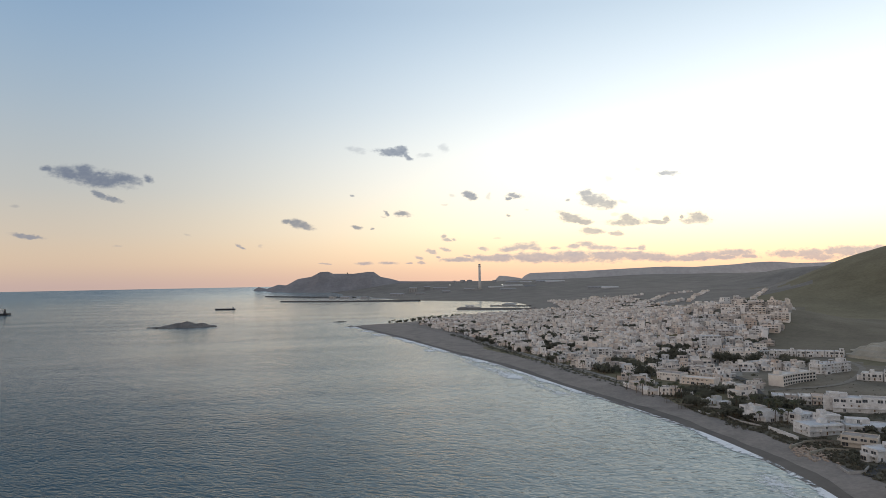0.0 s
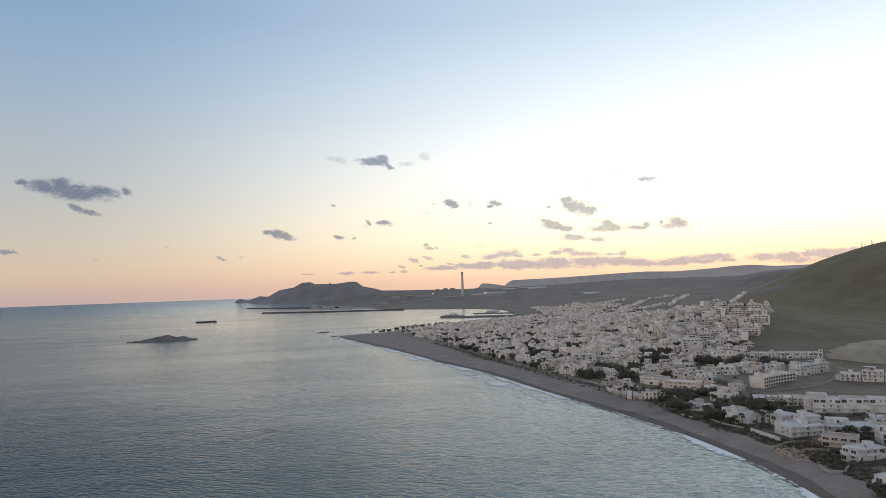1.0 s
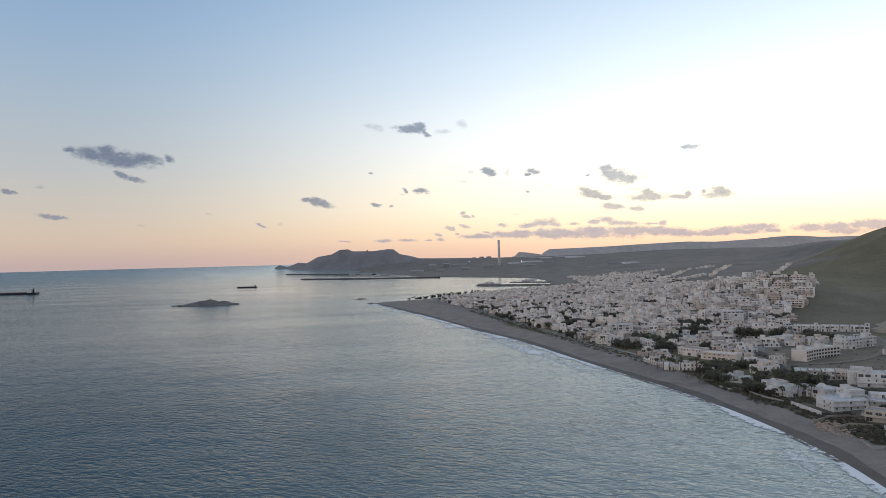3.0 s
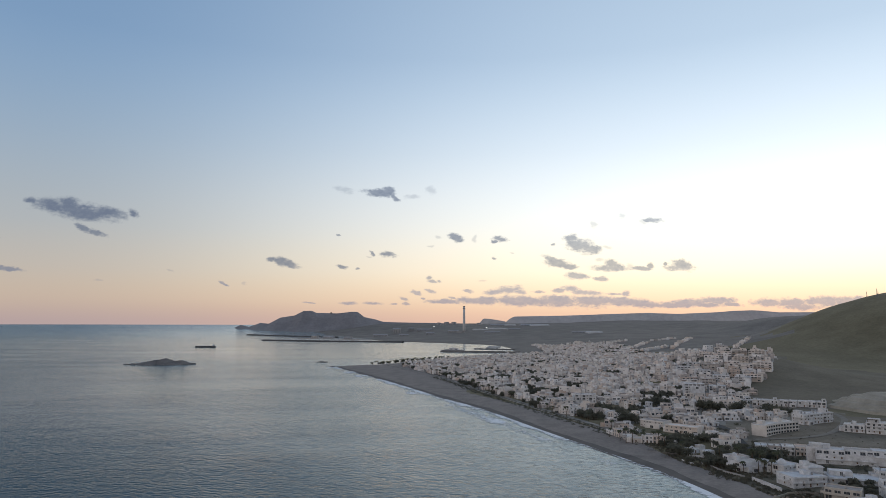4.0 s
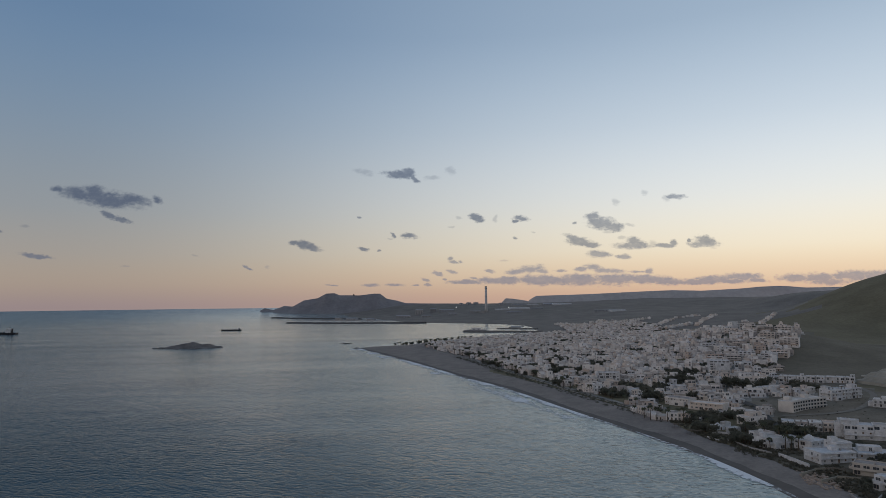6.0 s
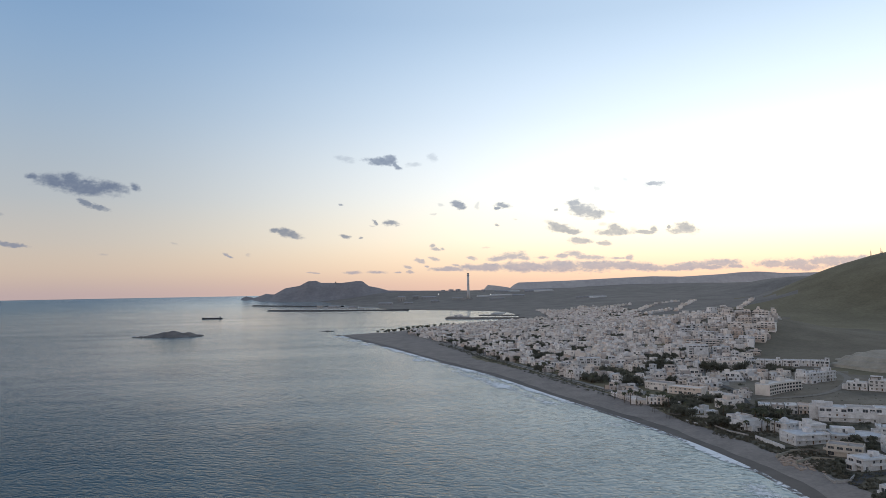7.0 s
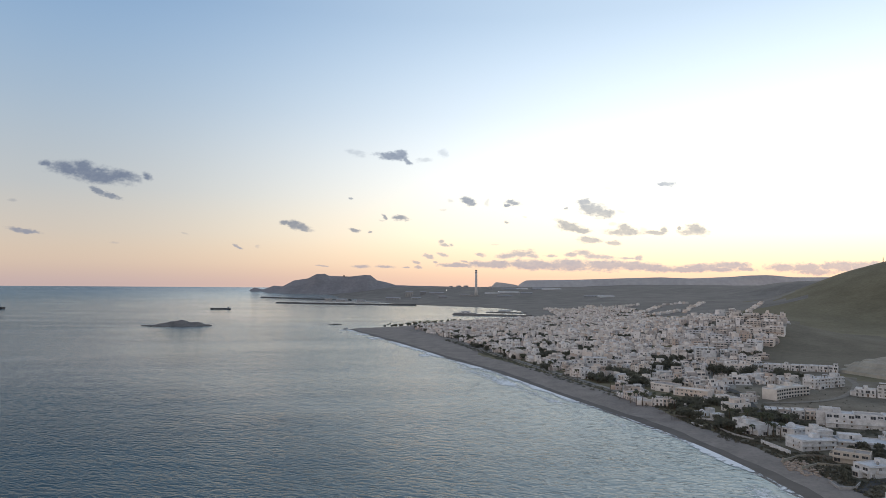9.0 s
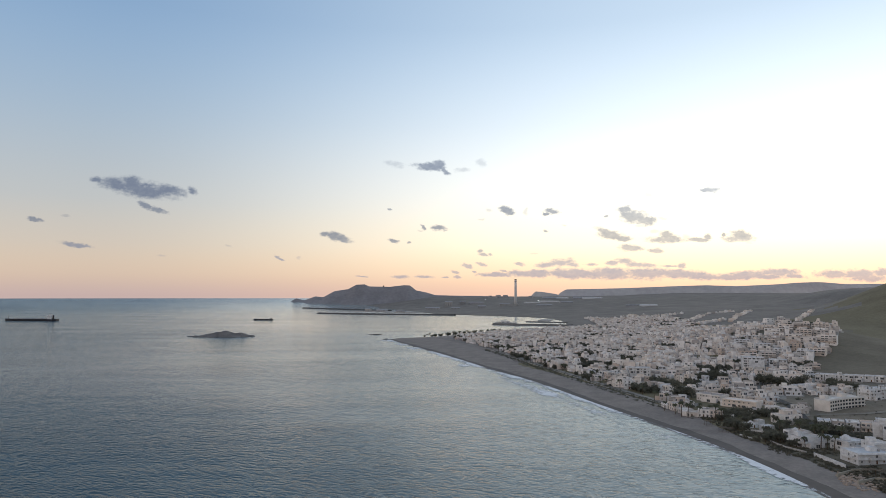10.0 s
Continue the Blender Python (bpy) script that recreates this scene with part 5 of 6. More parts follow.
def trunk_form(seed, high, radius, limbs, spread):
    r, f = random.Random(seed), Form()
    f.tube([(0, 0, -0.5), (0.1, 0, high * 0.5), (0.05, 0.1, high)], [radius, radius * 0.75, radius * 0.55], 8)
    for i in range(limbs):
        w = 2 * math.pi * i / limbs + r.uniform(-0.4, 0.4)
        end = (spread * math.cos(w), spread * math.sin(w), high + spread * r.uniform(0.5, 0.9))
        f.tube([(0.05, 0.1, high * 0.8), (end[0] * 0.5, end[1] * 0.5, (high + end[2]) / 2), end], [radius * 0.45, radius * 0.3, radius * 0.12], 6)
    return f


def tree(seed, high, radius, tall, label, name="tree", category="tree", count=700, leaf=0.55):
    t = thing(name, label, category)
    part("trunk", trunk_form(seed, high, 0.16 + radius * 0.045, 5, radius * 0.6), M_BARK, t)
    part("crown", crown_form(seed + 1, radius, tall, count, leaf), M_LEAF, t, m=pose(0, 0, high * 0.75))
    return t


def palm(seed, high, lean, fronds=17):
    r = random.Random(seed)
    t = thing("palm_tree", "tall palm tree with drooping dark green fronds", "palm tree")
    f = Form()
    top = (lean, lean * 0.3, high)
    f.tube([(0, 0, -0.5), (lean * 0.3, 0, high * 0.5), top], [0.28, 0.2, 0.17], 8)
    part("trunk", f, M_BARK, t)
    g_ = Form()
    for i in range(fronds):
        w, rise, reach = 2 * math.pi * i / fronds + r.uniform(-0.2, 0.2), r.uniform(-0.1, 1.1), r.uniform(2.0, 2.9)
        mid = [Vector((top[0] + reach * k * math.cos(w), top[1] + reach * k * math.sin(w), high + reach * (rise * k - (0.75 + 0.4 * rise) * k * k))) for k in (0, 0.25, 0.5, 0.75, 1.0)]
        side = Vector((-math.sin(w), math.cos(w), 0))
        for a, b, wa, wb in zip(mid[:-1], mid[1:], (0.08, 0.42, 0.5, 0.36), (0.42, 0.5, 0.36, 0.05)):
            for sgn in (-1, 1):
                drop = Vector((0, 0, -0.55))
                g_.add([a, b, b + side * sgn * wb + drop * wb, a + side * sgn * wa + drop * wa], [(0, 1, 2, 3)])
    part("crown", g_, M_PALM, t)
    return t


def drop_from(ob, spots, group, seed):
    """Set the thing on the first spot and copies on the rest, each turned and scaled a little."""
    r = random.Random(seed)
    zs = land([p[0] for p in spots], [p[1] for p in spots])
    for i, ((x, y), z) in enumerate(zip(spots, zs)):
        k = r.uniform(0.8, 1.25)
        m = pose(x, y, float(z) - 0.1, 0, 0, r.uniform(0, 360)) @ Matrix.Diagonal((k, k, k * r.uniform(0.9, 1.1), 1))
        if i == 0:
            ob.matrix_basis = m
            tagged(ob, group=group)
        else:
            made = copy_thing(ob, pose(0, 0, 0))
            made.matrix_basis = m


r3 = random.Random(9)
spread = lambda n, x0, x1, y0, y1: [(r3.uniform(x0, x1), r3.uniform(y0, y1)) for _ in range(n)]
clear = lambda pts, spots: [p for p in pts if all(abs(p[0] - q[0]) > 7 or abs(p[1] - q[1]) > 7 for q in spots)]
VILLAS = [(160, 432), (166, 424), (168, 441), (187, 446), (171, 384), (172, 397), (186, 393), (188, 374)]
grove = clear(spread(62, 147, 206, 400, 470), VILLAS)
gardens = clear(spread(14, 160, 182, 398, 412) + spread(8, 186, 212, 385, 412) + spread(10, 152, 165, 378, 402), VILLAS)
drop_from(tree(21, 1.5, 2.7, 3.0, "dense dark green tree in a seaside grove", count=480, leaf=0.5), grove, "grove behind the beach", 1)
drop_from(tree(33, 1.4, 2.2, 2.8, "dark rounded tree in a villa garden", count=520, leaf=0.5), gardens + [(198, 327), (201, 332), (204, 337), (199, 339), (208, 331), (202, 322), (206, 341), (211, 336), (222, 334), (231, 330), (176, 304), (172, 300), (170, 293)], "garden trees", 2)
big = [(202, 634), (207, 636), (146, 546), (152, 547), (149, 551), (156, 543), (240, 598), (247, 594), (254, 588), (233, 602), (113, 850), (118, 852), (260, 590), (246, 600)]
drop_from(tree(45, 3.2, 4.6, 6.8, "large dark tree standing above the roofs", count=1000, leaf=0.65), big, "big trees in town", 3)
gaps = [(float(x) + r3.uniform(-2.5, 2.5), float(y) + r3.uniform(-2.5, 2.5)) for x, y in courts for _ in range(2)]
gaps.sort(key=lambda q: q[1])
drop_from(tree(57, 1.8, 2.6, 3.8, "dark street tree between white houses", count=300, leaf=0.7), gaps[:90], "street trees", 4)
verge = []
vx, vy, vnx, vny, vrun = shore_points(570, 1000, 6.0)
for x, y, a, b in zip(vx, vy, vnx, vny):
    for _ in range(6):
        k = float(beach_width(y)) + r3.uniform(8, 75)
        q = (float(x + a * k), float(y + b * k))
        if lumps([q[0]], [q[1]], 45, 2)[0] > -0.02 and np.min(np.hypot(lots[:, 0] - q[0], lots[:, 1] - q[1])) > 5.4 and q[0] > -60:
            verge.append(q)
drop_from(tree(59, 1.6, 2.9, 3.6, "dark garden tree behind the seafront houses", count=320, leaf=0.65), verge[:80], "trees behind the seafront", 14)
far_trees, crowns = Form(), [crown_form(k, 2.4, 4.4, 150, 0.9) for k in (3, 5, 8)]
for i, (x, y) in enumerate(gaps[90:] + verge[80:240]):
    z = ground_at(x, y)
    for form_, up in ((crowns[i % 3], 1.4), (trunk_form(4, 1.9, 0.25, 3, 1.2), 0.0)):
        far_trees.add([(x + a, y + b, z + up + c) for a, b, c in form_.v], form_.f)
solid("distant_trees", far_trees, M_LEAF, "dark small trees between the distant houses", "trees", "stuff")
pines = spread(9, 160, 174, 244, 258)
drop_from(tree(63, 2.0, 2.0, 2.6, "dark pine with a broad crown by the beach", "pine_tree", count=700, leaf=0.5), pines, "pines by the beach", 5)
px2, py2, pnx, pny, prun = shore_points(420, 1262, 14.0)
pr = random.Random(6)
prom = [(float(x + a * (beach_width(y) + 7 + 8 * pr.random())), float(y + b * (beach_width(y) + 7 + 8 * pr.random()))) for x, y, a, b in zip(px2, py2, pnx, pny) if pr.random() < 0.75 and y < 1010]
point_shore = shore_points(1330, 1580, 3.2)
drop_from(palm(71, 7.5, 0.5), prom, "palms of the promenade", 7)
point_row = [(float(x + a * pr.uniform(9, 20)), float(y + b * pr.uniform(9, 20))) for x, y, a, b in zip(*point_shore[:4])]
drop_from(palm(77, 5.2, 0.3), point_row[::2], "palms of the point", 8)
drop_from(tree(91, 1.2, 1.9, 2.8, "dark wind-bent tree on the sandy point", count=300, leaf=0.8), [q for i, q in enumerate(point_row) if i % 2], "trees of the point", 10)
drop_from(palm(83, 8.0, 0.8), [(180, 392), (182, 389), (178, 390), (181, 386), (176, 402), (166, 374), (168, 411), (190, 383), (154, 433), (149, 452), (152, 458), (128, 470), (131, 466), (137, 462), (146, 456), (126, 478), (122, 492), (175, 376), (179, 370), (177, 373)], "garden palms", 9)


# ---- low growth and stones ----
def boulder_form(seed, r, flat=0.6):
    f, q = Form(), random.Random(seed)
    bm = bmesh.new()
    bmesh.ops.create_icosphere(bm, subdivisions=2, radius=r)
    for v in bm.verts:
        v.co *= q.uniform(0.8, 1.15)
        v.co.z *= flat
    f.v = [tuple(v.co) for v in bm.verts]
    f.f = [tuple(v.index for v in p.verts) for p in bm.faces]
    f.m = [0] * len(f.f)
    bm.free()
    return f


def bush_mass(name, spots, low, high, leaves, leaf, mat, label, seed):
    """Low bushes as one mass of leaf clumps."""
    r, f = random.Random(seed), Form()
    zs = land([q[0] for q in spots], [q[1] for q in spots])
    for (x, y), z in zip(spots, zs):
        size = r.uniform(low, high)
        for _ in range(leaves):
            dv = Vector((r.gauss(0, 1), r.gauss(0, 1), abs(r.gauss(0, 0.8)))).normalized() * size * r.uniform(0.4, 1.05)
            c = Vector((x, y, float(z))) + Vector((dv.x * 1.3, dv.y * 1.3, dv.z * 0.9))
            a = Vector((r.gauss(0, 1), r.gauss(0, 1), r.gauss(0, 1))).normalized()
            b = a.orthogonal().normalized() * leaf * r.uniform(0.6, 1.3)
            g_ = a.cross(b).normalized() * leaf * r.uniform(0.5, 1.0)
            f.add([c - b, c + g_ * 0.8, c + b, c - g_], [(0, 1, 2, 3)])
    return solid(name, f, mat, label, "bushes", "stuff")


bx_, by_, bnx, bny, brun = shore_points(200, 470, 1.6)
br = random.Random(15)
bank = []
for x, y, a, b in zip(bx_, by_, bnx, bny):
    for _ in range(5):
        if br.random() < 0.75:
            k = float(beach_width(y)) + 1.0 + 13 * br.random() ** 1.3
            bank.append((float(x + a * k), float(y + b * k)))
for _ in range(420):
    bank.append((br.uniform(149, 192), br.uniform(360, 424)))
for _ in range(160):
    bank.append((br.uniform(164, 182), br.uniform(290, 338)))
bank = clear(bank, VILLAS + [(184, 345), (180, 349), (188, 320), (186, 299), (181, 297), (173, 257), (168, 256)])
bush_mass("bank_scrub", bank, 0.4, 1.25, 22, 0.42, M_SCRUB, "low dry scrub on the bank behind the beach", 3)
field = [(br.uniform(212, 320), br.uniform(430, 520)) for _ in range(90)]
bush_mass("field_scrub", field, 0.25, 0.5, 18, 0.28, M_SCRUB, "thin dry weeds over an empty field", 4)
hedges = clear([(br.uniform(194, 226), br.uniform(372, 412)) for _ in range(110)] + [(br.uniform(168, 250), br.uniform(285, 300)) for _ in range(60)] + [(br.uniform(196, 250), br.uniform(326, 345)) for _ in range(120)] + [(br.uniform(190, 260), br.uniform(362, 384)) for _ in range(120)] + [(br.uniform(200, 236), br.uniform(312, 340)) for _ in range(60)], [(212, 351), (205, 352), (218, 348), (208, 299), (214, 321), (226, 308)])
bush_mass("garden_hedges", hedges, 0.7, 1.6, 34, 0.36, M_LEAF, "dark green hedges between the houses", 12)
front = []
fx_, fy_, fnx, fny, frun = shore_points(440, 1000, 2.2)
for x, y, a, b in zip(fx_, fy_, fnx, fny):
    for _ in range(2):
        k = float(beach_width(y)) + br.uniform(-6, 8)
        front.append((float(x + a * k), float(y + b * k)))
bush_mass("promenade_shrubs", front, 0.5, 1.3, 26, 0.4, M_LEAF, "dark shrubs along the edge of the beach", 8)
yards = []
while len(yards) < 950:
    x, y = br.uniform(-60, 500), br.uniform(455, 2000)
    if x < town_edge(y) - 8 and inland([x], [y])[0] > beach_width(y) + 8:
        yards.append((x, y))
bush_mass("yard_bushes", yards, 1.2, 3.2, 26, 0.8, M_LEAF, "dark bushes in the yards of the town", 5)
rubble = Form()
for i in range(130):
    x, y = br.gauss(161, 3.5), br.gauss(316, 8)
    q = boulder_form(i, br.uniform(0.3, 1.2), 0.5)
    z = ground_at(x, y)
    rubble.add([(a + x, b + y, c + z + 0.3) for a, b, c in q.v], q.f)
solid("rubble_heap", rubble, M_TAN, "heap of pale stones and earth beside the beach", "rubble", "stuff")

# ---- along the beach ----
def wall_run(name, pts, high, thick, mat, label, category="wall"):
    """A low wall along points on the ground, joined at its corners."""
    t = thing(name, label, category)
    for (ax, ay), (bx, by) in zip(pts[:-1], pts[1:]):
        f = Form()
        length = math.hypot(bx - ax, by - ay)
        n = 1
        zs = land(np.linspace(ax, bx, n + 1), np.linspace(ay, by, n + 1))
        for i in range(n):
            z = float(max(zs[i], zs[i + 1]))
            f.box(length * i / n, length * (i + 1) / n, -thick / 2, thick / 2, float(min(zs[i], zs[i + 1])) - 1.0, z + high)
        part("wall_length", f, mat, t, m=pose(ax, ay, 0, 0, 0, math.degrees(math.atan2(by - ay, bx - ax))))
    return t


wall_run("garden_wall", [(164, 360), (166, 349), (167.5, 336)], 1.9, 0.35, M_WHITE, "long white garden wall above the beach")
wall_run("garden_wall", [(145.6, 411.7), (147.2, 406), (148.6, 401)], 0.9, 0.3, M_WHITE, "low white wall between beach and grove")
wall_run("garden_wall", [(153.5, 402), (156, 389), (158, 377), (163, 366)], 1.0, 0.3, M_CONCRETE, "low weathered wall between beach and gardens")
wall_run("garden_wall", [(157, 323), (167, 330), (176, 331.5)], 1.1, 0.5, M_EARTH, "low dry-stone wall of a beach terrace")
wall_run("garden_wall", [(160, 311), (170, 316.5), (179, 313)], 1.0, 0.5, M_EARTH, "low dry-stone wall of a beach terrace")
wall_run("garden_wall", [(162, 293), (160.5, 281.5), (167, 281.5), (172, 287)], 1.2, 0.4, M_CONCRETE, "low sand-coloured wall round a beach garden")
wall_run("garden_wall", [(152, 421), (160, 416), (167, 417)], 1.4, 0.3, M_WHITE, "white wall before a villa in the grove")
wall_run("sea_wall", [(float(x + a * (beach_width(y) + 4)), float(y + b * (beach_width(y) + 4))) for x, y, a, b in list(zip(px2, py2, pnx, pny))[2::4]], 0.5, 0.4, M_CONCRETE, "low pale sea wall along the promenade")


def beach_shelter(x, y, turn):
    t = thing("beach_shelter", "dark wooden sunshade on posts standing on the sand", "sunshade", pose(x, y, ground_at(x, y) - 0.6, 0, 0, turn), "sunshades on the beach")
    for a in (-2, 2):
        for b in (-1.2, 1.2):
            f = Form()
            f.tube([(a, b, 0), (a, b, 3.2)], [0.09, 0.08], 6)
            part("post", f, M_BARK, t)
    for i in range(9):
        f = Form()
        f.box(-2.5 + 0.58 * i, -2.1 + 0.58 * i, -1.7, 1.7, 3.2, 3.3)
        part("roof_slat", f, M_BARK, t)


for q in [(137, 442, 10), (139.7, 423.3, 30), (143, 420, 15), (176, 322, 9), (172, 324, 9)]:
    beach_shelter(*q)


def strip_road(name, pts, wide, mat, label, lift=0.25):
    pts = np.array(rounded(pts, 2), float)
    t = np.gradient(pts, axis=0)
    t /= np.hypot(t[:, 0], t[:, 1])[:, None]
    f = strip(pts[:, 0], pts[:, 1], t[:, 1], -t[:, 0], [-wide / 2, 0, wide / 2], lambda x, y, o: land(x, y) + lift)
    return solid(name, f, mat, label, "road", "structure")


# dark strip in place of the shading on the bank and wall here
strip_road("road", [(232, 292), (206, 289.5), (190, 290), (181, 289.5), (171.5, 284), (166, 277.5)], 4.5, M_ASPHALT, "narrow dark strip for the shaded bank down to the beach")
strip_road("road", [(215, 385), (200, 408), (198, 440), (205, 470), (216, 505), (214, 545), (196, 600)], 7, M_ASPHALT, "grey asphalt street between the houses")
strip_road("road", [(216, 468), (262, 470), (300, 505), (335, 560), (318, 650), (300, 700)], 4.5, M_TRACK, "dusty grey road past an empty field")
strip_road("road", [(float(x + a * (beach_width(y) + 9)), float(y + b * (beach_width(y) + 9))) for x, y, a, b in list(zip(px2, py2, pnx, pny))[6::5]], 5, M_TOWN, "pale paved seafront road behind the beach")


def mound_form():
    """Terraced heap of earth with flat steps."""
    f = Form()
    n, rings = 48, [(1.0, 0.0), (0.93, 0.24), (0.88, 0.25), (0.80, 0.5), (0.74, 0.51), (0.66, 0.76), (0.58, 0.77), (0.46, 0.98), (0.0, 1.0)]
    for k, h in rings:
        for i in range(n):
            w = 2 * math.pi * i / n
            q = 1 + 0.16 * math.sin(3 * w + 1) + 0.08 * math.sin(7 * w)
            f.v.append((72 * k * q * math.cos(w), 46 * k * q * math.sin(w), 14.5 * h - (3 if k == 1 else 0)))
    for j in range(len(rings) - 1):
        for i in range(n):
            u = (i + 1) % n
            f.f.append((j * n + i, j * n + u, (j + 1) * n + u, (j + 1) * n + i))
            f.m.append(0)
    return f


solid("earth_mound", mound_form(), M_EARTH, "terraced mound of bare pale earth at the foot of a hill", "mound", m=pose(404, 580, ground_at(402, 578) - 2, 0, 0, -52))


# ---- island, rocks, ships ----
def island_form():
    f = Form()
    n, k = 72, 22
    for j in range(k + 1):
        for i in range(n):
            w, q = 2 * math.pi * i / n, 1 - j / k
            e = 1 + 0.12 * math.sin(2 * w + 0.6) + 0.10 * math.sin(5 * w) + 0.06 * math.sin(9 * w + 2)
            x, y = 60 * q * e * math.cos(w), 34 * q * e * math.sin(w)
            z = -2 + 3.4 * step(1.0, 0.86, q) + 6.0 * step(0.85, 0.2, q) + 4.2 * math.exp(-((x - 2) / 13) ** 2 - (y / 12) ** 2) + 3.4 * math.exp(-((x - 37) / 7) ** 2 - (y / 10) ** 2)
            z += float(lumps(x + 500, y + 300, 18)) * 7.5 * (1 - q) + float(lumps(x + 90, y + 40, 7)) * 3.6 * step(1, 0.9, q)
            f.v.append((x, y, float(z)))
    for j in range(k):
        for i in range(n):
            u = (i + 1) % n
            f.f.append((j * n + i, j * n + u, (j + 1) * n + u, (j + 1) * n + i))
            f.m.append(0)
    return f


solid("rocky_island", island_form(), M_ROCK, "small dark rocky island with low peaks in the sea", "island", m=pose(-549, 1322, 0))
for x, y, r, fl in [(-618, 1316, 7, 0.15), (-604, 1313, 9, 0.22), (-598, 1300, 7, 0.2), (-560, 1284, 8, 0.2), (-252, 1409, 9, 0.2), (-244, 1412, 5, 0.2), (-262, 1408, 5, 0.16), (-205, 1262, 6, 0.25)]:
    solid("sea_rock", boulder_form(int(-x), r, fl), M_ROCK, "low dark rock awash in the sea", "rock", m=pose(x, y, 0.2), group="rocks in the sea")


def ship(x, y, length, turn, label, loaded):
    beam, high = length * 0.15, length * (0.05 if loaded < 4 else 0.033)
    t = thing("cargo_ship", label, "ship", pose(x, y, 0, 0, 0, turn))
    f = Form()
    prof = [(-0.5, 0.72), (-0.44, 0.95), (-0.2, 1.0), (0.25, 1.0), (0.4, 0.72), (0.47, 0.34), (0.5, 0.02)]
    for px_, w in prof:
        sheer = high * (1 + 0.35 * max(0, px_ - 0.3) / 0.2)
        for yy, zz in ((-w * beam / 2, sheer), (-w * beam * 0.42, -2), (w * beam * 0.42, -2), (w * beam / 2, sheer)):
            f.v.append((px_ * length, yy, zz))
    for i in range(len(prof) - 1):
        for j in range(4):
            u = (j + 1) % 4
            f.f.append((i * 4 + j, (i + 1) * 4 + j, (i + 1) * 4 + u, i * 4 + u))
    f.f += [(0, 1, 2, 3), tuple(len(f.v) - 4 + i for i in (3, 2, 1, 0))]
    f.m = [0] * len(f.f)
    part("hull", f, M_HULL, t, "dark painted hull")
    f = Form()
    bx = -0.40 * length
    f.box(bx, bx + 0.07 * length, -beam * 0.4, beam * 0.4, high, high + 0.04 * length)
    part("lower_deckhouse", f, M_SHIP_WHITE, t, "pale stepped deckhouse")
    f = Form()
    f.box(bx + 0.008 * length, bx + 0.055 * length, -beam * 0.33, beam * 0.33, high + 0.04 * length, high + 0.062 * length)
    part("upper_deckhouse", f, M_SHIP_WHITE, t, "pale stepped deckhouse")
    f = Form()
    f.box(bx + 0.012 * length, bx + 0.05 * length, -beam * 0.48, beam * 0.48, high + 0.062 * length, high + 0.076 * length)
    bridge = part("bridge", f, M_SHIP_WHITE, t, "wide ship's bridge")
    f = Form()
    f.tube([(bx - 0.02 * length, 0, high), (bx - 0.02 * length, 0, high + 0.075 * length)], [0.016 * length, 0.013 * length], 10)
    part("funnel", f, M_HULL, t)
    f = Form()
    f.tube([(bx + 0.03 * length, 0, high + 0.076 * length), (bx + 0.03 * length, 0, high + 0.13 * length)], [0.004 * length, 0.002 * length], 6)
    part("mast", f, M_STEEL, bridge)
    for i in range(loaded):
        f = Form()
        x0 = -0.28 * length + 0.6 * length * i / loaded
        f.box(x0, x0 + 0.52 * length / loaded, -beam * 0.36, beam * 0.36, high - 0.2, high + 0.012 * length)
        part("hatch_cover", f, M_STEEL, t)
    f = Form()
    f.tube([(0.44 * length, 0, high), (0.44 * length, 0, high + 0.07 * length)], [0.005 * length, 0.003 * length], 6)
    part("foremast", f, M_STEEL, t)


ship(-773, 2186, 66, 180 + 4, "small dark cargo ship at anchor near the island", 3)
ship(-1493, 2046, 172, 180 + 3, "long dark tanker lying low in the water", 5)


# ---- harbours ----
def mole(name, pts, wide, high, label, mat=M_RUBBLE):
    """A rubble breakwater: sloping sides with uneven blocks, a flat crown."""
    pts = np.array(rounded(pts, 2), float)
    seg = np.concatenate([[0], np.cumsum(np.hypot(*np.diff(pts, axis=0).T))])
    at = np.arange(0, seg[-1], 6.0)
    x, y = np.interp(at, seg, pts[:, 0]), np.interp(at, seg, pts[:, 1])
    tx, ty = np.gradient(x), np.gradient(y)
    k = np.hypot(tx, ty)
    f = strip(x, y, ty / k, -tx / k, [-wide, -wide * 0.7, -wide * 0.4, 0, wide * 0.4, wide * 0.7, wide],
              lambda a, b, o: np.interp(np.abs(o), [0, wide * 0.4, wide], [high, high, -2.5]) + 2.2 * lumps(a, b, 7, 2) * (np.abs(o) > wide * 0.3) + bowl(a, b))
    return solid(name, f, mat, label, "breakwater", "structure")


mole("breakwater", [(215, 1850), (158, 1872), (60, 1890), (8, 1908), (2, 1935), (20, 1985)], 13, 4.5, "grey rubble breakwater of a fishing harbour")
mole("inner_mole", [(225, 2060), (165, 2085), (100, 2112)], 9, 3.0, "low inner mole of a fishing harbour")
mole("port_breakwater", [(-160, 2760), (-330, 2800), (-560, 2830), (-790, 2960)], 20, 5.5, "long dark port breakwater across the bay", M_DARK_STONE)
mole("outer_breakwater", [(-560, 3560), (-760, 3680), (-1150, 3960)], 24, 5.5, "far dark breakwater below the headland", M_DARK_STONE)


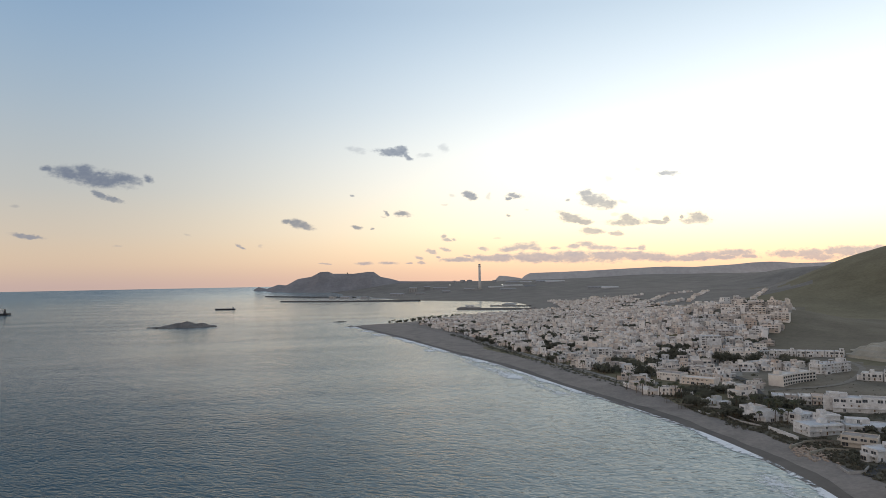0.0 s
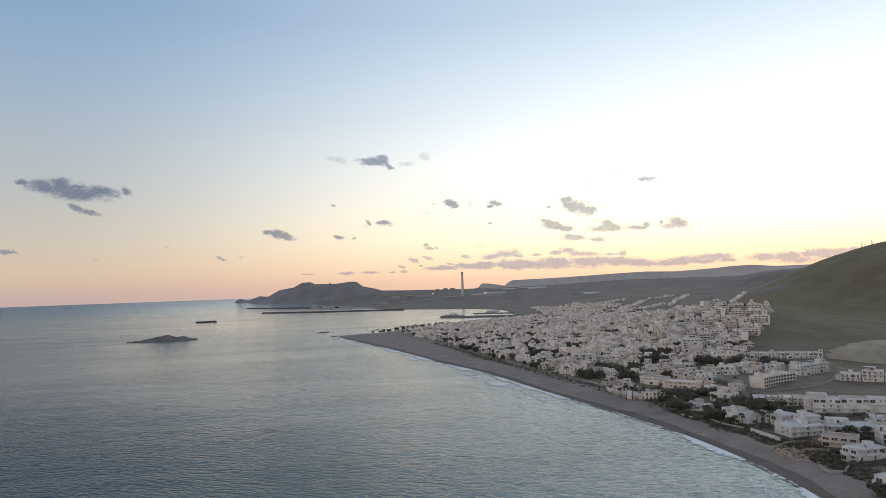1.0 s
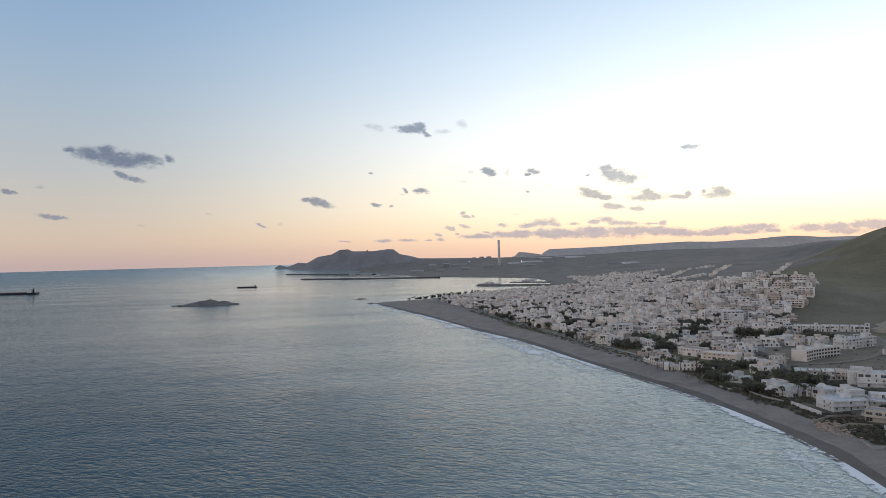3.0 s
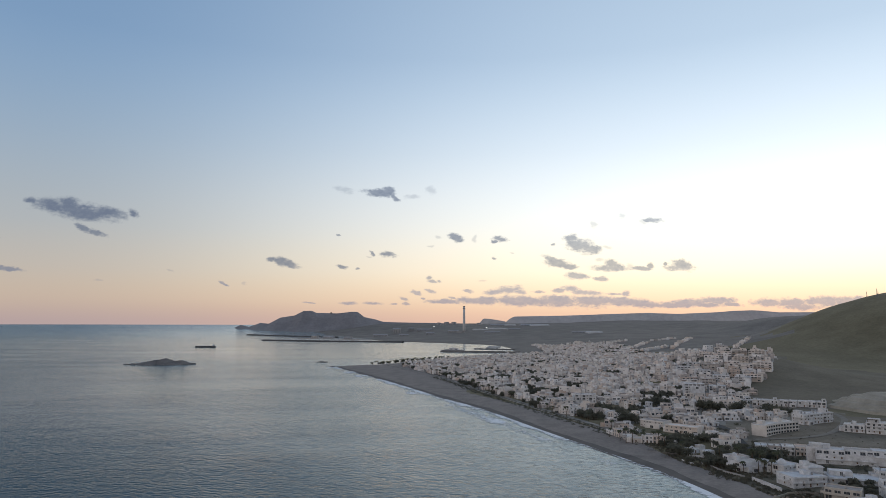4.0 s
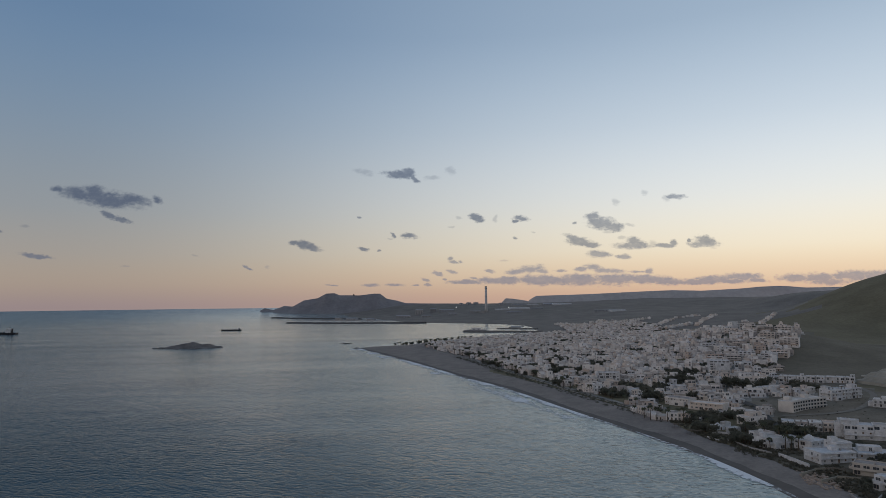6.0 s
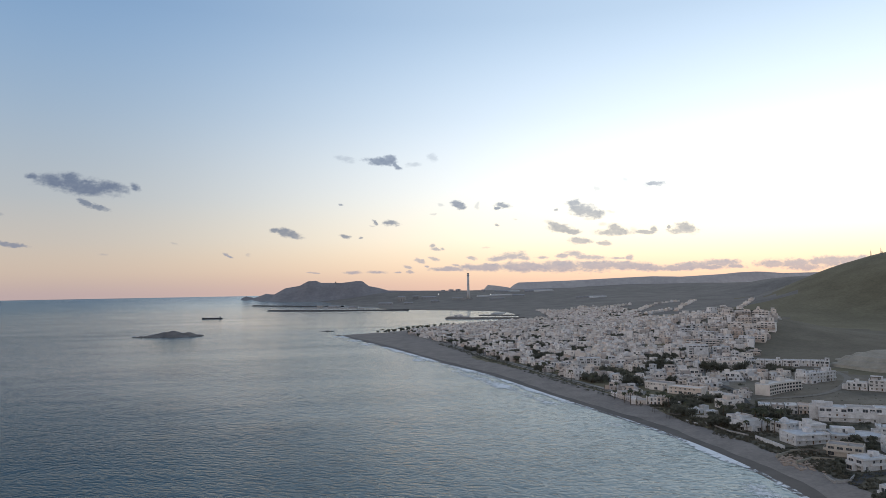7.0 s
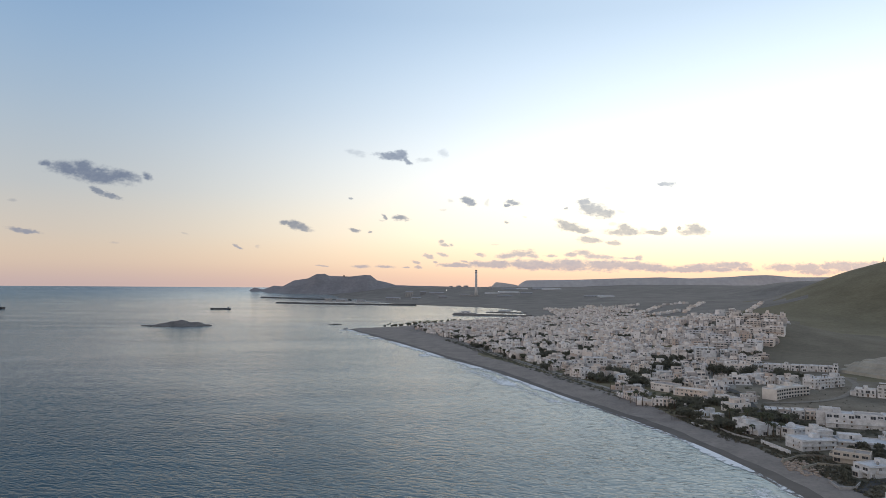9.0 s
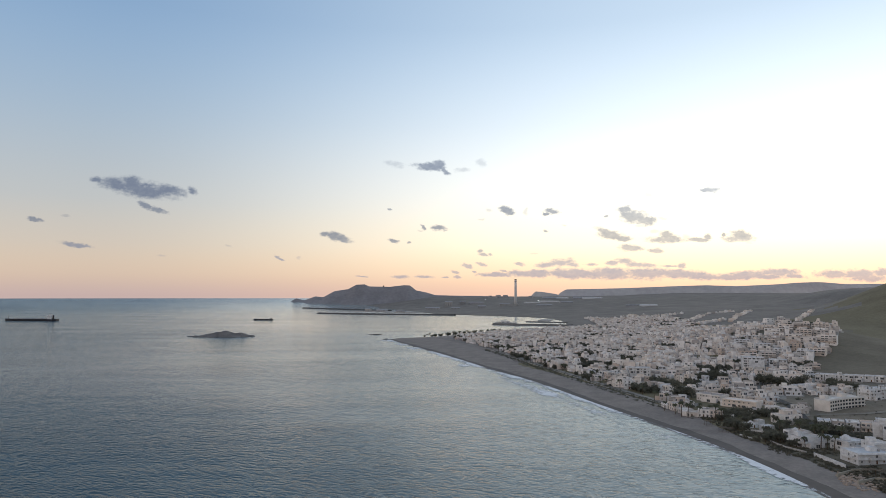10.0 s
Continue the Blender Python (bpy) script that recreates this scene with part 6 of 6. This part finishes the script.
def shed(x, y, w, d, h, turn, mat, label, z=None):
    """A long port shed with a low ridge roof and a row of doors."""
    z = max(ground_at(x, y), 1.5) if z is None else z
    w, d, h = w * 0.7, d * 0.8, h * 0.6
    t = thing("port_shed", label, "shed", pose(x, y, z, 0, 0, turn), "sheds of the port")
    f = Form()
    f.box(-w / 2, w / 2, -d / 2, d / 2, -3, h)
    part("wall", f, mat, t)
    f = Form()
    f.add([(-w / 2 - 0.4, -d / 2 - 0.4, h), (w / 2 + 0.4, -d / 2 - 0.4, h), (w / 2 + 0.4, 0, h + d * 0.12), (-w / 2 - 0.4, 0, h + d * 0.12), (w / 2 + 0.4, d / 2 + 0.4, h), (-w / 2 - 0.4, d / 2 + 0.4, h)],
          [(0, 1, 2, 3), (3, 2, 4, 5), (0, 3, 5), (1, 4, 2), (5, 4, 1, 0)])
    part("roof", f, M_SHED, t)
    for i in range(max(2, int(w / 14))):
        n = max(2, int(w / 14))
        f = Form()
        f.box(-w / 2 + w * (i + 0.3) / n, -w / 2 + w * (i + 0.7) / n, -d / 2 - 0.12, -d / 2 + 0.05, 0, h * 0.62)
        part("door", f, M_STEEL, t)


# quay of the fishing harbour
f = Form()
f.box(-30, 30, -14, 14, -4, 2.6)
solid("quay", f, M_CONCRETE, "concrete quay inside the harbour", "quay", "structure", m=pose(38, 2010, 0, 0, 0, -6))
shed(36, 2012, 40, 12, 7, -6, M_PLASTER, "low harbour building on the quay", 2.6)
f = Form()
f.box(-60, 60, -20, 20, -4, 2.4)
solid("quay", f, M_CONCRETE, "long concrete quay in front of the port", "quay", "structure", m=pose(175, 2250, 0, 0, 0, 80))
QUAY_Z = 2.5
f = Form()
f.box(-210, 210, -60, 60, -4, QUAY_Z)
solid("quay", f, M_CONCRETE, "broad port quay of pale concrete", "quay", "structure", m=pose(-520, 3300, 0, 0, 0, -35))
for x, y, w, d, h, a, mat in [(-560, 3310, 90, 30, 14, -35, M_SHED), (-455, 3240, 60, 26, 12, -35, M_SHED), (-640, 3370, 50, 24, 18, -35, M_CONCRETE)]:
    shed(x, y, w, d, h, a, mat, "large grey port shed on the quay", QUAY_Z)
for x, y, w, d, h, a, mat in [(-330, 3600, 110, 40, 16, -10, M_SHED), (-200, 3500, 70, 30, 12, 5, M_CONCRETE), (-60, 3450, 60, 30, 14, 0, M_SHED), (60, 3500, 80, 30, 10, 4, M_CONCRETE), (-260, 3850, 60, 40, 40, 0, M_CONCRETE),
                              (-180, 3880, 50, 40, 28, 0, M_STEEL), (-100, 3800, 120, 40, 14, 0, M_SHED), (250, 3300, 110, 20, 8, 5, M_SHED), (380, 3500, 90, 26, 9, 8, M_SHED), (520, 3900, 180, 60, 8, 6, M_SHED), (640, 3050, 130, 18, 7, 4, M_SHED),
                              (330, 3990, 120, 40, 8, 6, M_SHED)]:
    shed(x, y, w, d, h, a, mat, "long pale industrial shed on the coastal plain")


def greenhouse(x, y, bays, wide, deep, turn):
    """Ridge after ridge of pale sheeting on a low frame."""
    t = thing("greenhouse", "pale plastic-sheeted greenhouse on the coastal plain", "greenhouse", pose(x, y, ground_at(x, y), 0, 0, turn), "greenhouses")
    for i in range(bays):
        f = Form()
        a = (i - bays / 2) * wide
        prof = [(a + 0.1, -8), (a + 0.1, 4), (a + wide * 0.5, 6.2), (a + wide - 0.1, 4), (a + wide - 0.1, -8)]
        f.add([(u, -deep / 2, v) for u, v in prof] + [(u, deep / 2, v) for u, v in prof],
              [(0, 1, 2, 3, 4), (9, 8, 7, 6, 5)] + [(j, j + 5, j + 6, j + 1) for j in range(4)])
        part("bay", f, M_SHEET, t)


M_SHEET = material("greenhouse_sheeting", [(0.3, (0.52, 0.52, 0.53)), (0.7, (0.66, 0.66, 0.67))], 0.03, rough=0.6)
for q in [(563, 3930, 10, 11, 160, 3), (398, 4060, 9, 11, 70, 3), (681, 2980, 8, 8, 60, 3), (300, 3620, 12, 9, 40, 3), (205, 3560, 10, 8, 30, 2)]:
    greenhouse(*q)


def power_chimney(x, y, high):
    z = ground_at(x, y)
    t = thing("power_station_chimney", "tall slim concrete power station chimney", "chimney", pose(x, y, z))
    f = Form()
    f.tube([(0, 0, -3), (0, 0, high * 0.3), (0, 0, high * 0.7), (0, 0, high - 4)], [7.6, 6.6, 5.9, 5.5], 24)
    part("shaft", f, M_CHIMNEY, t, smooth=True)
    for i, k in enumerate((0.9,)):
        f = Form()
        f.tube([(0, 0, high * k), (0, 0, high * k + 1.8)], [7.3 - 0.45 * i, 7.3 - 0.45 * i], 24)
        part("platform", f, M_STEEL, t)
    f = Form()
    f.tube([(0, 0, high - 4), (0, 0, high)], [5.9, 5.9], 24)
    part("rim", f, M_STEEL, t, "dark rim of the chimney mouth")
    f = Form()
    f.box(-34, -6, -10, 10, -3, 8)
    part("boiler_house", f, M_CONCRETE, t, "grey block at the chimney's foot")
    f = Form()
    f.box(6, 22, -8, 8, -3, 6)
    part("pump_house", f, M_CONCRETE, t, "low grey block at the chimney's foot")


power_chimney(114, 3432, 167 - ground_at(114, 3432))


def tank(x, y, r, h):
    t = thing("storage_tank", "round pale storage tank of the power station", "tank", pose(x, y, ground_at(x, y)), "storage tanks")
    f = Form()
    f.tube([(0, 0, -2), (0, 0, h)], [r, r], 24)
    part("shell", f, M_SHED, t, smooth=False)
    f = Form()
    f.tube([(0, 0, h), (0, 0, h + r * 0.12)], [r + 0.2, r * 0.1], 24)
    part("lid", f, M_STEEL, t)


for q in [(30, 4180, 16, 14), (75, 4190, 16, 14), (-20, 4200, 12, 12), (230, 4150, 14, 12)]:
    tank(*q)


def flood_light(x, y, high):
    """A lit mast lamp, a bright dot from afar."""
    z = ground_at(x, y)
    t = thing("mast_light", "tall mast with a lit white floodlight", "lamp", pose(x, y, z), "lit masts")
    f = Form()
    f.tube([(0, 0, -1), (0, 0, high)], [0.6, 0.3], 8)
    part("mast", f, M_STEEL, t)
    f = Form()
    f.tube([(0, 0, high), (0, 0, high + 1.5), (0, 0, high + 3)], [1.6, 2.4, 0.8], 10)
    part("lamp_head", f, M_LIT, t, "bright white lamp")


M_LIT = bpy.data.materials.new("lit_lamp")
M_LIT.use_nodes = True
lit = M_LIT.node_tree.nodes["Principled BSDF"]
lit.inputs["Emission Color"].default_value, lit.inputs["Emission Strength"].default_value = (1.0, 0.97, 0.9, 1), 2.5
flood_light(-44, 3700, 22)
flood_light(226, 3390, 18)


# ---- masts on the hilltop ----
def hill_mast(x, y, high):
    z = ground_at(x, y)
    t = thing("radio_mast", "thin steel radio mast on a hilltop", "mast", pose(x, y, z), "masts on the hill")
    for a in (0, 120, 240):
        f = Form()
        c, s_ = math.cos(radians(a)), math.sin(radians(a))
        f.tube([(1.6 * c, 1.6 * s_, -1), (0.4 * c, 0.4 * s_, high)], [0.28, 0.18], 6)
        part("leg", f, M_STEEL, t)
    for k in range(1, 6):
        f = Form()
        w = 1.6 - 1.2 * k / 6
        f.box(-w, w, -w * 0.7, w * 0.7, high * k / 6 - 0.1, high * k / 6 + 0.1)
        part("brace", f, M_STEEL, t)
    f = Form()
    f.tube([(0, 0, high - 1), (0, 0, high + 5)], [0.2, 0.1], 6)
    part("aerial", f, M_STEEL, t)


for q in [(1030, 1605, 13), (1012, 1540, 18), (1018, 1545, 10)]:
    hill_mast(*q)
